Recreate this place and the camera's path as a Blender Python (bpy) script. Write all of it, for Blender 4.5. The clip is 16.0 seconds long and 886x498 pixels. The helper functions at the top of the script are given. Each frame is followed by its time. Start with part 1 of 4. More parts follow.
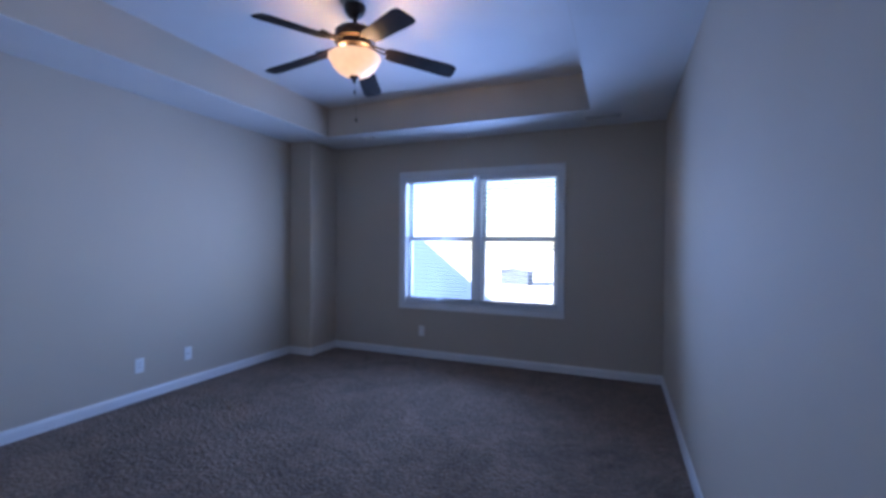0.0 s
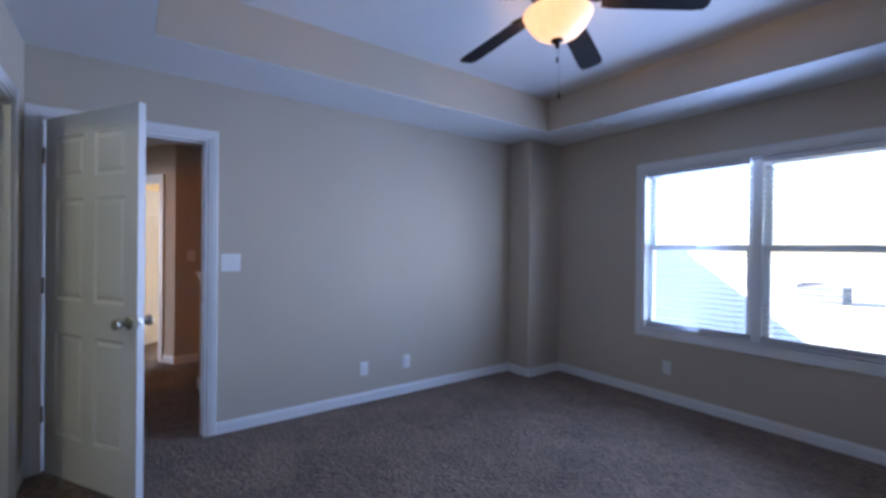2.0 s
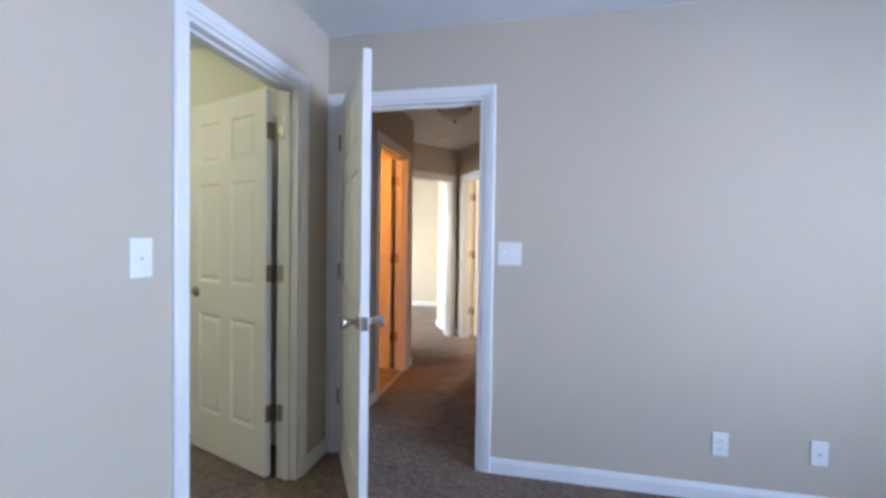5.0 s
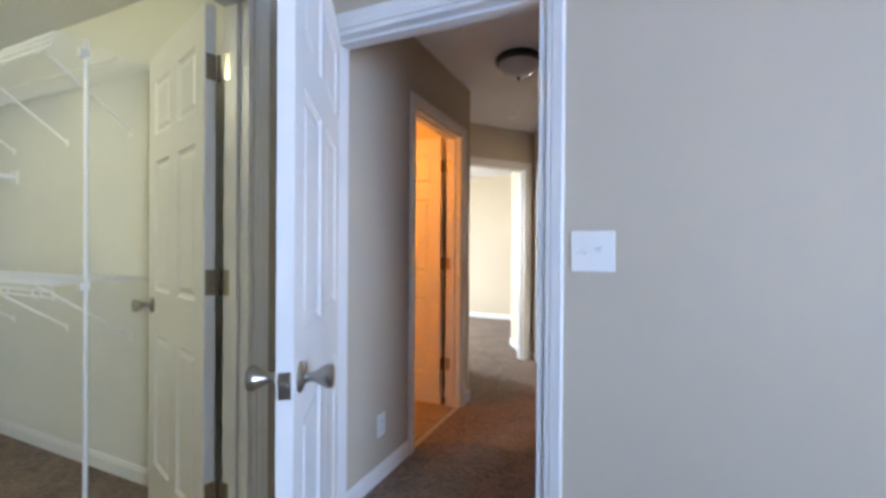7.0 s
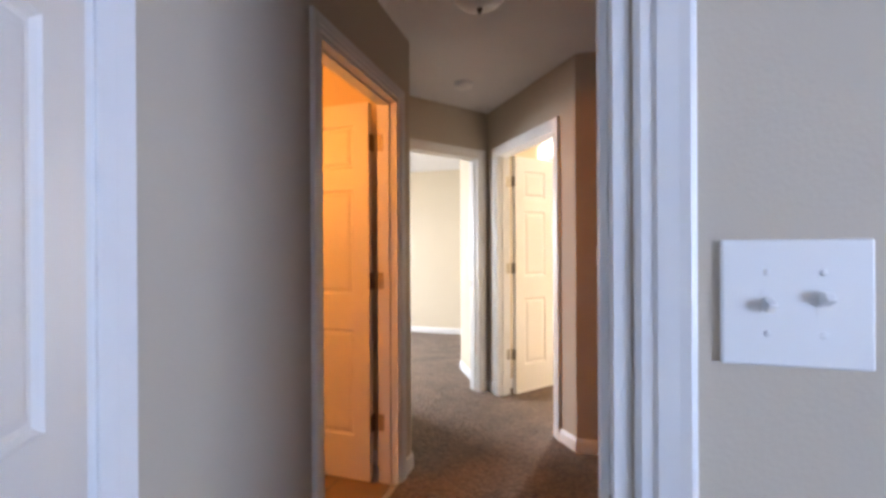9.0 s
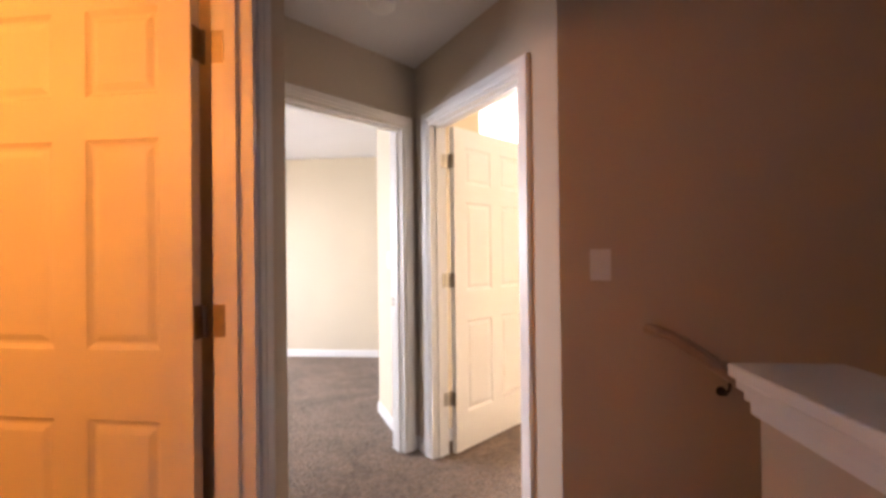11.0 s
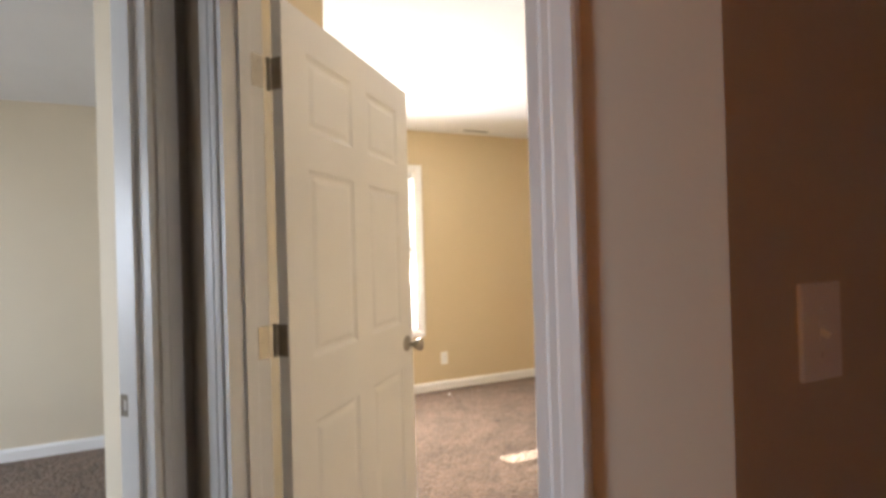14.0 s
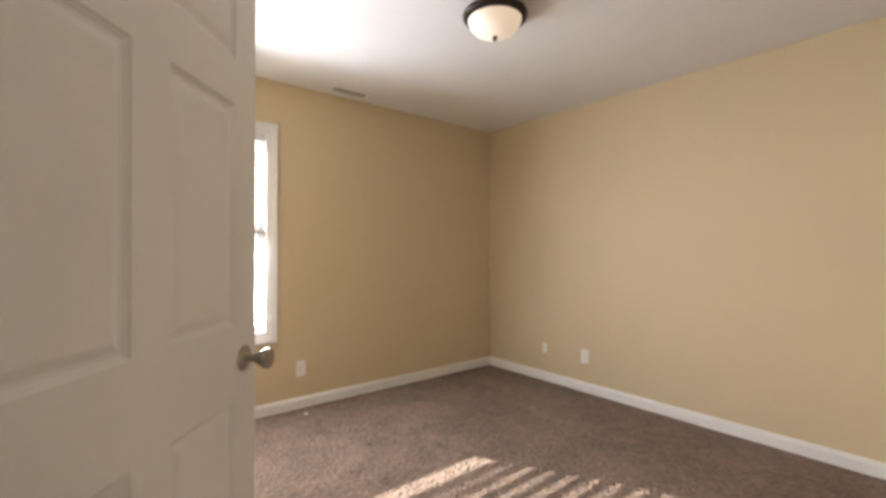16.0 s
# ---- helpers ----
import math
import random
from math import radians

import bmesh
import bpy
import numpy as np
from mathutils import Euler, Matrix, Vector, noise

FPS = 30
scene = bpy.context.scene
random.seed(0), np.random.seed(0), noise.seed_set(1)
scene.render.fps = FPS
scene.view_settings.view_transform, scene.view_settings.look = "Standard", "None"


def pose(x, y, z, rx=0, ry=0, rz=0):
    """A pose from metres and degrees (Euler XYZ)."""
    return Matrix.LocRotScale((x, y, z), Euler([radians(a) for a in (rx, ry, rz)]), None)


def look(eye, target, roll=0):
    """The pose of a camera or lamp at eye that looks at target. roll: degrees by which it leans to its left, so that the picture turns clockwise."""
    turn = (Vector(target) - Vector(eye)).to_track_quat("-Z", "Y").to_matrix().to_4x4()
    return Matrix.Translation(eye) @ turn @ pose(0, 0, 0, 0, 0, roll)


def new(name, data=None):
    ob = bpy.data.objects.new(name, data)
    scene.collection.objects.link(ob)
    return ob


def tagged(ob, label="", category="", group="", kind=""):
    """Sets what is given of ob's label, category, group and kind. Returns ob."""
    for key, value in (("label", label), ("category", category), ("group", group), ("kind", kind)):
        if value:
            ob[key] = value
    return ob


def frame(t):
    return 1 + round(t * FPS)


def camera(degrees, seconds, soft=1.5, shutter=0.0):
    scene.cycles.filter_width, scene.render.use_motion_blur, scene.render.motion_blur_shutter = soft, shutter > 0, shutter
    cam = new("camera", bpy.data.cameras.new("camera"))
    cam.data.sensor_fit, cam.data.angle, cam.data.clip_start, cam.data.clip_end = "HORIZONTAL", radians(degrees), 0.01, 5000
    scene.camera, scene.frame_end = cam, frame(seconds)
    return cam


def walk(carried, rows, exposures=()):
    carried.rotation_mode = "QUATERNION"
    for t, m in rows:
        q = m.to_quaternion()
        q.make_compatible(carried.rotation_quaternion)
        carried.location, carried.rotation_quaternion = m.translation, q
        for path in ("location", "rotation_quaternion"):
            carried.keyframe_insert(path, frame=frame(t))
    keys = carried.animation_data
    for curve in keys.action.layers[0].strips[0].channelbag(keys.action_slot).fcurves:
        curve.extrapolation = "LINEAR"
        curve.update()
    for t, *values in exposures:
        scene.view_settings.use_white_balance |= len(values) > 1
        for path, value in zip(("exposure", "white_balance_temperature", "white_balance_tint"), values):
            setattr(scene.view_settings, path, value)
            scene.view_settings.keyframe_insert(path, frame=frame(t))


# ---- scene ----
cam = camera(91.5, 16.0, soft=3.4)
PATH = [
    (0, (3.549, -0.166, 1.268), (2.791, 1.685, 1.251), 0.5),
    (0.5, (3.523, -0.033, 1.269), (2.559, 1.719, 1.223), -0.4),
    (1, (3.497, 0.132, 1.279), (2.3, 1.734, 1.246), -1.1),
    (1.5, (3.443, 0.294, 1.301), (2.03, 1.709, 1.301), -0.6),
    (2, (3.354, 0.478, 1.319), (1.738, 1.657, 1.313), 0.6),
    (2.5, (3.226, 0.624, 1.347), (1.44, 1.522, 1.304), 1.0),
    (3, (3.105, 0.766, 1.322), (1.192, 1.35, 1.292), -0.5),
    (3.5, (2.954, 0.916, 1.297), (0.973, 1.186, 1.278), -1.0),
    (4, (2.759, 1.055, 1.283), (0.759, 1.043, 1.243), -0.0),
    (4.2, (2.686, 1.105, 1.284), (0.689, 0.996, 1.237), 0.4),
    (6.5, (1.609, 1.25, 1.22), (-0.238, 0.484, 1.216), 0.3),
    (7, (1.378, 1.182, 1.209), (-0.45, 0.369, 1.198), 0.4),
    (7.5, (1.145, 1.102, 1.2), (-0.681, 0.286, 1.192), -0.1),
    (8, (0.933, 1.02, 1.213), (-0.917, 0.261, 1.209), -0.9),
    (8.5, (0.714, 0.937, 1.232), (-1.17, 0.266, 1.231), -0.8),
    (9, (0.5, 0.855, 1.253), (-1.421, 0.298, 1.25), -0.3),
    (9.2, (0.412, 0.824, 1.262), (-1.523, 0.316, 1.253), -0.4),
    (11.3, (-0.677, 0.558, 1.261), (-2.674, 0.438, 1.276), -0.7),
    (11.5, (-0.772, 0.535, 1.261), (-2.771, 0.460, 1.278), -0.8),
    (12, (-1.013, 0.484, 1.256), (-3.012, 0.555, 1.271), -1.2),
    (12.5, (-1.257, 0.438, 1.258), (-3.245, 0.66, 1.258), -0.3),
    (13, (-1.494, 0.391, 1.284), (-3.457, 0.772, 1.276), 0.4),
    (13.5, (-1.713, 0.398, 1.301), (-3.638, 0.94, 1.303), -1.0),
    (14, (-1.919, 0.416, 1.316), (-3.794, 1.113, 1.323), -1.6),
    (14.5, (-2.111, 0.457, 1.296), (-3.937, 1.272, 1.284), -1.0),
    (15, (-2.278, 0.503, 1.26), (-4.045, 1.439, 1.268), -0.2),
    (15.5, (-2.420, 0.556, 1.217), (-4.091, 1.655, 1.227), 0.1),
    (16, (-2.531, 0.610, 1.2), (-4.089, 1.864, 1.205), 0.1),
]
walk(cam, [(t, look(eye, target, roll)) for t, eye, target, roll in PATH],
     exposures=[(0.0, 3.30, 5320, 20), (1.0, 3.36, 5560, 19), (2.0, 3.58, 6100, 18), (3.0, 3.95, 6600, 16), (4.0, 4.38, 6900, 15), (6.5, 4.50, 6900, 12),
                (8.0, 4.45, 6900, 14), (9.0, 4.38, 7200, 18), (11.5, 4.28, 7350, 26), (12.5, 3.90, 7050, 22), (13.0, 3.62, 6900, 18),
                (14.0, 3.18, 6750, 14), (15.0, 2.88, 6450, 14), (16.0, 2.46, 6300, 15)])

# ---- world, sun, window light ----
SUN_WAY = Vector((1.42, 0.775, -0.62)).normalized()
world = bpy.data.worlds.new("world")
scene.world = world
world.use_nodes = True
wn = world.node_tree
sky = wn.nodes.new("ShaderNodeTexSky")
sky.sky_type = "NISHITA"
sky.sun_disc = False
sky.sun_elevation = radians(20.5)
sky.sun_rotation = radians(241)
wn.links.new(sky.outputs[0], wn.nodes["Background"].inputs[0])
wn.nodes["Background"].inputs[1].default_value = 0.08

sun = new("sun", bpy.data.lights.new("sun", "SUN"))
sun.data.energy, sun.data.angle, sun.data.color = 5.0, radians(0.5), (1.0, 0.93, 0.82)
sun.matrix_world = look((0, 0, 10), Vector((0, 0, 10)) + SUN_WAY)


def window_light(name, eye, target, w, h, watts, colour, spread=180):
    lamp = new(name, bpy.data.lights.new(name, "AREA"))
    lamp.data.shape, lamp.data.size, lamp.data.size_y = "RECTANGLE", w, h
    lamp.data.energy, lamp.data.color = watts, colour
    lamp.data.spread = radians(spread)
    lamp.matrix_world = look(eye, target)
    return lamp


window_light("sky_light_master", (2.114, 4.262, 1.32), (1.85, 3.0, 1.42), 1.68, 1.38, 6.4, (0.38, 0.57, 1.0), 135)
window_light("sky_light_bedroom", (-5.760, 1.178, 1.32), (-4.5, 1.178, 0.95), 0.78, 1.42, 17, (0.95, 0.96, 1.0), 170)
window_light("sky_light_back_bedroom", (-3.9, -3.76, 1.35), (-3.9, -2.0, 0.15), 1.5, 1.4, 10, (0.66, 0.80, 1.0), 140)


def bulb(name, place, watts, colour, radius=0.05):
    lamp = new(name, bpy.data.lights.new(name, "POINT"))
    lamp.data.energy, lamp.data.color, lamp.data.shadow_soft_size = watts, colour, radius
    lamp.location = place
    return lamp


FAN = (2.0, 2.13)
bulb("bath_bulb", (-0.535, -0.95, 1.90), 2.15, (1.0, 0.37, 0.075), 0.09)
for side in (-1, 1):
    bulb("fan_bulb", (FAN[0] + 0.095 * side, FAN[1], 2.425), 0.55, (1.0, 0.62, 0.28), 0.02)
bulb("closet_bulb", (1.35, -1.35, 2.22), 1.15, (0.97, 1.0, 0.72), 0.12)

# ---- materials ----


def material(name, colour, rough=0.6, metal=0.0, scale=6.0, vary=0.06, bump=0.0, bump_scale=300.0, fine=0.0, fine_scale=80.0):
    m = bpy.data.materials.new(name)
    m.use_nodes = True
    t = m.node_tree
    b = t.nodes["Principled BSDF"]
    b.inputs["Roughness"].default_value, b.inputs["Metallic"].default_value = rough, metal
    where = t.nodes.new("ShaderNodeNewGeometry").outputs["Position"]
    big = t.nodes.new("ShaderNodeTexNoise")
    big.inputs["Scale"].default_value, big.inputs["Detail"].default_value = scale, 5
    t.links.new(where, big.inputs["Vector"])
    value = big.outputs["Fac"]
    if fine:
        small = t.nodes.new("ShaderNodeTexNoise")
        small.inputs["Scale"].default_value, small.inputs["Detail"].default_value = fine_scale, 3
        t.links.new(where, small.inputs["Vector"])
        mix = t.nodes.new("ShaderNodeMix")
        mix.inputs["Factor"].default_value = fine
        t.links.new(big.outputs["Fac"], mix.inputs["A"])
        t.links.new(small.outputs["Fac"], mix.inputs["B"])
        value = mix.outputs["Result"]
    ramp = t.nodes.new("ShaderNodeValToRGB")
    ramp.color_ramp.elements[0].position, ramp.color_ramp.elements[1].position = 0.3, 0.7
    ramp.color_ramp.elements[0].color = (*[c * (1 - vary) for c in colour], 1)
    ramp.color_ramp.elements[1].color = (*[min(1, c * (1 + vary)) for c in colour], 1)
    t.links.new(value, ramp.inputs["Fac"])
    t.links.new(ramp.outputs["Color"], b.inputs["Base Color"])
    if bump:
        grain = t.nodes.new("ShaderNodeTexNoise")
        grain.inputs["Scale"].default_value, grain.inputs["Detail"].default_value = bump_scale, 4
        t.links.new(where, grain.inputs["Vector"])
        bm_ = t.nodes.new("ShaderNodeBump")
        bm_.inputs["Strength"].default_value, bm_.inputs["Distance"].default_value = bump, 0.01
        t.links.new(grain.outputs["Fac"], bm_.inputs["Height"])
        t.links.new(bm_.outputs["Normal"], b.inputs["Normal"])
    return m


def glow(m, colour, strength):
    b = m.node_tree.nodes["Principled BSDF"]
    b.inputs["Emission Color"].default_value = (*colour, 1)
    b.inputs["Emission Strength"].default_value = strength
    return m


WALL = material("greige_wall_paint", (0.53, 0.458, 0.362), 0.75, vary=0.02, scale=1.5, bump=0.06, bump_scale=180)
YELLOW = material("tan_wall_paint", (0.60, 0.495, 0.325), 0.75, vary=0.02, scale=1.5, bump=0.06, bump_scale=180)
CREAM = material("cream_wall_paint", (0.64, 0.56, 0.425), 0.75, vary=0.02, scale=1.5, bump=0.06, bump_scale=180)
CLOSET = material("closet_white_paint", (0.72, 0.72, 0.67), 0.75, vary=0.02, scale=1.5, bump=0.06, bump_scale=180)
CEILING = material("ceiling_paint", (0.72, 0.72, 0.72), 0.9, vary=0.02, scale=3, bump=0.15, bump_scale=120)
TRIM = material("white_trim_paint", (0.76, 0.76, 0.75), 0.38, vary=0.02, scale=8)
DOOR = material("white_door_paint", (0.74, 0.73, 0.70), 0.42, vary=0.02, scale=5, bump=0.04, bump_scale=90)
PLATE = material("white_plastic", (0.80, 0.80, 0.78), 0.35, vary=0.01)
SLOT = material("dark_slot", (0.06, 0.06, 0.06), 0.6)
DUCT = material("grey_duct_sheet", (0.30, 0.30, 0.30), 0.5)
NICKEL = material("satin_nickel", (0.40, 0.37, 0.32), 0.28, 1.0, vary=0.06, scale=40)
HINGE = material("aged_nickel", (0.26, 0.22, 0.17), 0.35, 1.0, vary=0.12, scale=60)
BRONZE = material("oil_rubbed_bronze", (0.035, 0.026, 0.022), 0.35, 0.7, vary=0.25, scale=30)
BLADE = material("walnut_fan_blade", (0.014, 0.010, 0.009), 0.65, vary=0.3, scale=14)
BLADE.node_tree.nodes["Principled BSDF"].inputs["Specular IOR Level"].default_value = 0.12
WOOD = material("stained_handrail", (0.42, 0.32, 0.24), 0.4, vary=0.15, scale=12)
TILE = material("tan_floor_tile", (0.27, 0.19, 0.12), 0.35, vary=0.12, scale=5)
GROUT = material("grey_grout", (0.45, 0.40, 0.33), 0.9)
WIRE = material("white_coated_wire", (0.82, 0.82, 0.79), 0.4, vary=0.01)
SLAT = material("white_blind_slat", (0.68, 0.69, 0.70), 0.45, vary=0.01)
VINYL = material("white_window_vinyl", (0.80, 0.81, 0.82), 0.35, vary=0.01)
SIDING = material("blue_grey_siding", (0.085, 0.10, 0.13), 0.7, vary=0.05)
# pale blue of haze and sky-lit shade is put into the shingle colour
ROOFING = material("haze_pale_shingle", (0.52, 0.54, 0.72), 0.9, vary=0.15, scale=20)
GRASS = material("pale_dry_ground", (0.46, 0.43, 0.38), 0.95, vary=0.15, scale=0.4)
BOWL_OFF = material("frosted_glass_bowl", (0.62, 0.61, 0.57), 0.3, vary=0.03)
BOWL_FAN = glow(material("lit_alabaster_bowl", (0.85, 0.72, 0.52), 0.4, vary=0.08, scale=18), (1.0, 0.52, 0.22), 0.115)
BOWL_ON = glow(material("lit_frosted_bowl", (0.85, 0.80, 0.70), 0.4, vary=0.03), (1.0, 0.78, 0.55), 0.075)
GLASS = bpy.data.materials.new("window_glass")
GLASS.use_nodes = True
gt = GLASS.node_tree
gt.nodes.remove(gt.nodes["Principled BSDF"])
clear, shine, both = gt.nodes.new("ShaderNodeBsdfTransparent"), gt.nodes.new("ShaderNodeBsdfGlossy"), gt.nodes.new("ShaderNodeMixShader")
clear.inputs["Color"].default_value = (0.97, 0.98, 0.985, 1)
shine.inputs["Roughness"].default_value = 0.02
both.inputs[0].default_value = 0.05
gt.links.new(clear.outputs[0], both.inputs[1])
gt.links.new(shine.outputs[0], both.inputs[2])
gt.links.new(both.outputs[0], gt.nodes["Material Output"].inputs["Surface"])


def carpet(name, colour):
    """Cut pile: tufts of a centimetre or two, pits between them with their shade in the colour, brushed patches over
    half a metre.
    """
    m = bpy.data.materials.new(name)
    m.use_nodes = True
    t = m.node_tree
    b = t.nodes["Principled BSDF"]
    b.inputs["Roughness"].default_value = 1.0
    b.inputs["Specular IOR Level"].default_value = 0.1
    b.inputs["Sheen Weight"].default_value = 0.12
    where = t.nodes.new("ShaderNodeNewGeometry").outputs["Position"]
    noises = []
    for scale, detail, warp in ((44, 3, 0.8), (17, 3, 0.8), (2.6, 3, 1.2)):
        n = t.nodes.new("ShaderNodeTexNoise")
        n.inputs["Scale"].default_value, n.inputs["Detail"].default_value, n.inputs["Distortion"].default_value = scale, detail, warp
        t.links.new(where, n.inputs["Vector"])
        noises.append(n.outputs["Fac"])
    def blend(f, a, c):
        mix = t.nodes.new("ShaderNodeMix")
        mix.inputs["Factor"].default_value = f
        t.links.new(a, mix.inputs["A"])
        t.links.new(c, mix.inputs["B"])
        return mix.outputs["Result"]
    value = blend(0.30, blend(0.38, noises[0], noises[1]), noises[2])
    # dark end of the ramp puts the shade of the pits into the colour
    ramp = t.nodes.new("ShaderNodeValToRGB")
    for e, (p, k) in zip(ramp.color_ramp.elements, ((0.36, 0.52), (0.62, 1.38))):
        e.position, e.color = p, (*[c * k for c in colour], 1)
    t.links.new(value, ramp.inputs["Fac"])
    t.links.new(ramp.outputs["Color"], b.inputs["Base Color"])
    tuft = t.nodes.new("ShaderNodeTexVoronoi")
    tuft.inputs["Scale"].default_value, tuft.inputs["Detail"].default_value, tuft.inputs["Randomness"].default_value = 42, 1.0, 1.0
    t.links.new(where, tuft.inputs["Vector"])
    dome = t.nodes.new("ShaderNodeMath")
    dome.operation = "SUBTRACT"
    dome.inputs[0].default_value = 1.0
    t.links.new(tuft.outputs["Distance"], dome.inputs[1])
    bump = t.nodes.new("ShaderNodeBump")
    bump.inputs["Strength"].default_value, bump.inputs["Distance"].default_value = 1.0, 0.026
    t.links.new(blend(0.5, blend(0.35, noises[0], noises[1]), dome.outputs[0]), bump.inputs["Height"])
    t.links.new(bump.outputs["Normal"], b.inputs["Normal"])
    return m


CARPET = carpet("taupe_carpet", (0.204, 0.145, 0.106))

# ---- mesh helpers ----


def part(name, bm, mat, parent=None, label="", m=None, smooth=False):
    """Links a bmesh as one mesh object, under parent if there is one."""
    bmesh.ops.recalc_face_normals(bm, faces=bm.faces)
    me = bpy.data.meshes.new(name)
    bm.to_mesh(me)
    bm.free()
    me.materials.append(mat)
    if smooth:
        for p in me.polygons:
            p.use_smooth = True
        me.set_sharp_from_angle(angle=radians(35))
    ob = new(name, me)
    if m is not None:
        ob.matrix_basis = m
    ob.parent = parent
    return tagged(ob, label)


def thing(name, m, label="", category="", group="", kind=""):
    ob = new(name)
    ob.empty_display_size = 0.05
    ob.matrix_basis = m
    return tagged(ob, label, category, group, kind)


def box(bm, x0, x1, y0, y1, z0, z1, bevel=0.0):
    made = bmesh.ops.create_cube(bm, size=1.0, matrix=Matrix.Translation(((x0 + x1) / 2, (y0 + y1) / 2, (z0 + z1) / 2)) @ Matrix.Diagonal((abs(x1 - x0), abs(y1 - y0), abs(z1 - z0), 1)))
    if bevel:
        edges = list({e for v in made["verts"] for e in v.link_edges})
        bmesh.ops.bevel(bm, geom=edges, offset=bevel, segments=2, affect="EDGES", profile=0.5)
    return bm


def lathe(bm, profile, seg=24, m=None):
    """Turns a profile of (radius, height) round z."""
    m = m or Matrix()
    rings = []
    for r, z in profile:
        if r < 1e-5:
            rings.append([bm.verts.new(m @ Vector((0, 0, z)))])
        else:
            rings.append([bm.verts.new(m @ Vector((r * math.cos(2 * math.pi * k / seg), r * math.sin(2 * math.pi * k / seg), z))) for k in range(seg)])
    for a, b in zip(rings, rings[1:]):
        for k in range(seg):
            j = (k + 1) % seg
            loop = [a[k % len(a)], a[j % len(a)], b[j % len(b)], b[k % len(b)]]
            loop = [v for n, v in enumerate(loop) if v not in loop[:n]]
            if len(loop) > 2:
                bm.faces.new(loop)
    return bm


def tube(bm, points, r, seg=8):
    """A round bar along a line of points."""
    points = [Vector(p) for p in points]
    rings = []
    for n, p in enumerate(points):
        way = (points[min(n + 1, len(points) - 1)] - points[max(n - 1, 0)]).normalized()
        side = way.orthogonal().normalized()
        up = way.cross(side)
        rings.append([bm.verts.new(p + r * (math.cos(2 * math.pi * k / seg) * side + math.sin(2 * math.pi * k / seg) * up)) for k in range(seg)])
    for a, b in zip(rings, rings[1:]):
        shift = min(range(seg), key=lambda s: (a[0].co - b[s].co).length)
        for k in range(seg):
            bm.faces.new((a[k], a[(k + 1) % seg], b[(k + 1 + shift) % seg], b[(k + shift) % seg]))
    bm.faces.new(rings[0])
    bm.faces.new(rings[-1])
    return bm


def prism(bm, poly, z0, z1):
    low = [bm.verts.new((x, y, z0)) for x, y in poly]
    high = [bm.verts.new((x, y, z1)) for x, y in poly]
    bm.faces.new(low[::-1])
    bm.faces.new(high)
    for k in range(len(poly)):
        j = (k + 1) % len(poly)
        bm.faces.new((low[k], low[j], high[j], high[k]))
    return bm


def frame_on(o, p):
    """The pose at o whose x runs to p along a wall, with y into the wall and z up."""
    d = Vector((p[0] - o[0], p[1] - o[1]))
    return pose(o[0], o[1], 0, 0, 0, math.degrees(math.atan2(d.y, d.x)))


# ---- plan: inner faces of the rooms, anticlockwise ----
CC, C2, EE, HC = (-3.282, 0.175), (-2.272, 0.900), (-2.472, -0.461), (-1.826, -0.015)
U = (Vector(C2) - Vector(CC)).normalized()
W = (Vector(EE) - Vector(CC)).normalized()
N3, N2 = Vector((-U.y, U.x)), Vector((W.y, -W.x))


def on(o, d, s, n=None, off=0.0):
    p = Vector(o) + d * s + (n * off if n is not None else Vector((0, 0)))
    return (p.x, p.y)


ROOMS = {
    "master": ([(0, 0), (2.6, 0), (2.6, -1.4), (3.93, -1.4), (3.93, 4.28), (0, 4.28)], WALL, 2.44),
    "hall": ([(-0.115, -0.015), (-0.115, 4.28), (-2.272, 4.28), C2, CC, EE, HC], WALL, 2.44),
    "bedroom": ([(-2.387, 0.960), (-2.387, 3.848), (-5.768, 3.848), (-5.768, 0.59), (-3.613, 0.583), on(CC, U, 0.04, N3, 0.115)], YELLOW, 2.44),
    "back_bedroom": ([on(CC, W, 0.03, N2, 0.115), (-3.88, -0.225), (-5.615, -0.225), (-5.615, -3.8), (-2.54, -3.8), on(CC, W, 1.06, N2, 0.115)], CREAM, 2.40),
    "bath": ([(-0.4, -0.13), (-1.80, -0.13), (-1.80, -2.4), (-0.4, -2.4)], CREAM, 2.44),
    "closet": ([(2.3, -0.115), (0, -0.115), (0, -2.75), (2.3, -2.75)], CLOSET, 2.44),
}
HEAD = 2.045
# doorways: two points on one wall face, the way through the wall, its thickness
DOORWAYS = {
    "hall": ((0, 0.064), (0, 0.917), (-1, 0), 0.115),
    "closet": ((0.310, 0), (1.053, 0), (0, -1), 0.115),
    "bath": ((-0.892, -0.015), (-1.648, -0.015), (0, -1), 0.115),
    "back": (on(CC, W, 0.100), on(CC, W, 0.925), tuple(N2), 0.115),
    "bedroom": (on(CC, U, 0.170), on(CC, U, 1.018), tuple(N3), 0.115),
}
WINDOWS = {
    "master": ((1.246, 4.28), (2.982, 4.28), 0.604, 2.040),
    "bedroom": ((-5.768, 0.770), (-5.768, 1.587), 0.585, 2.056),
    "back": ((-4.85, -3.8), (-3.15, -3.8), 0.6, 2.06),
}
HOLES = [(a, b, 0.0, HEAD) for a, b, _, _ in DOORWAYS.values()] + [(a, b, z0, z1) for a, b, z0, z1 in WINDOWS.values()]
SKIN = 0.054


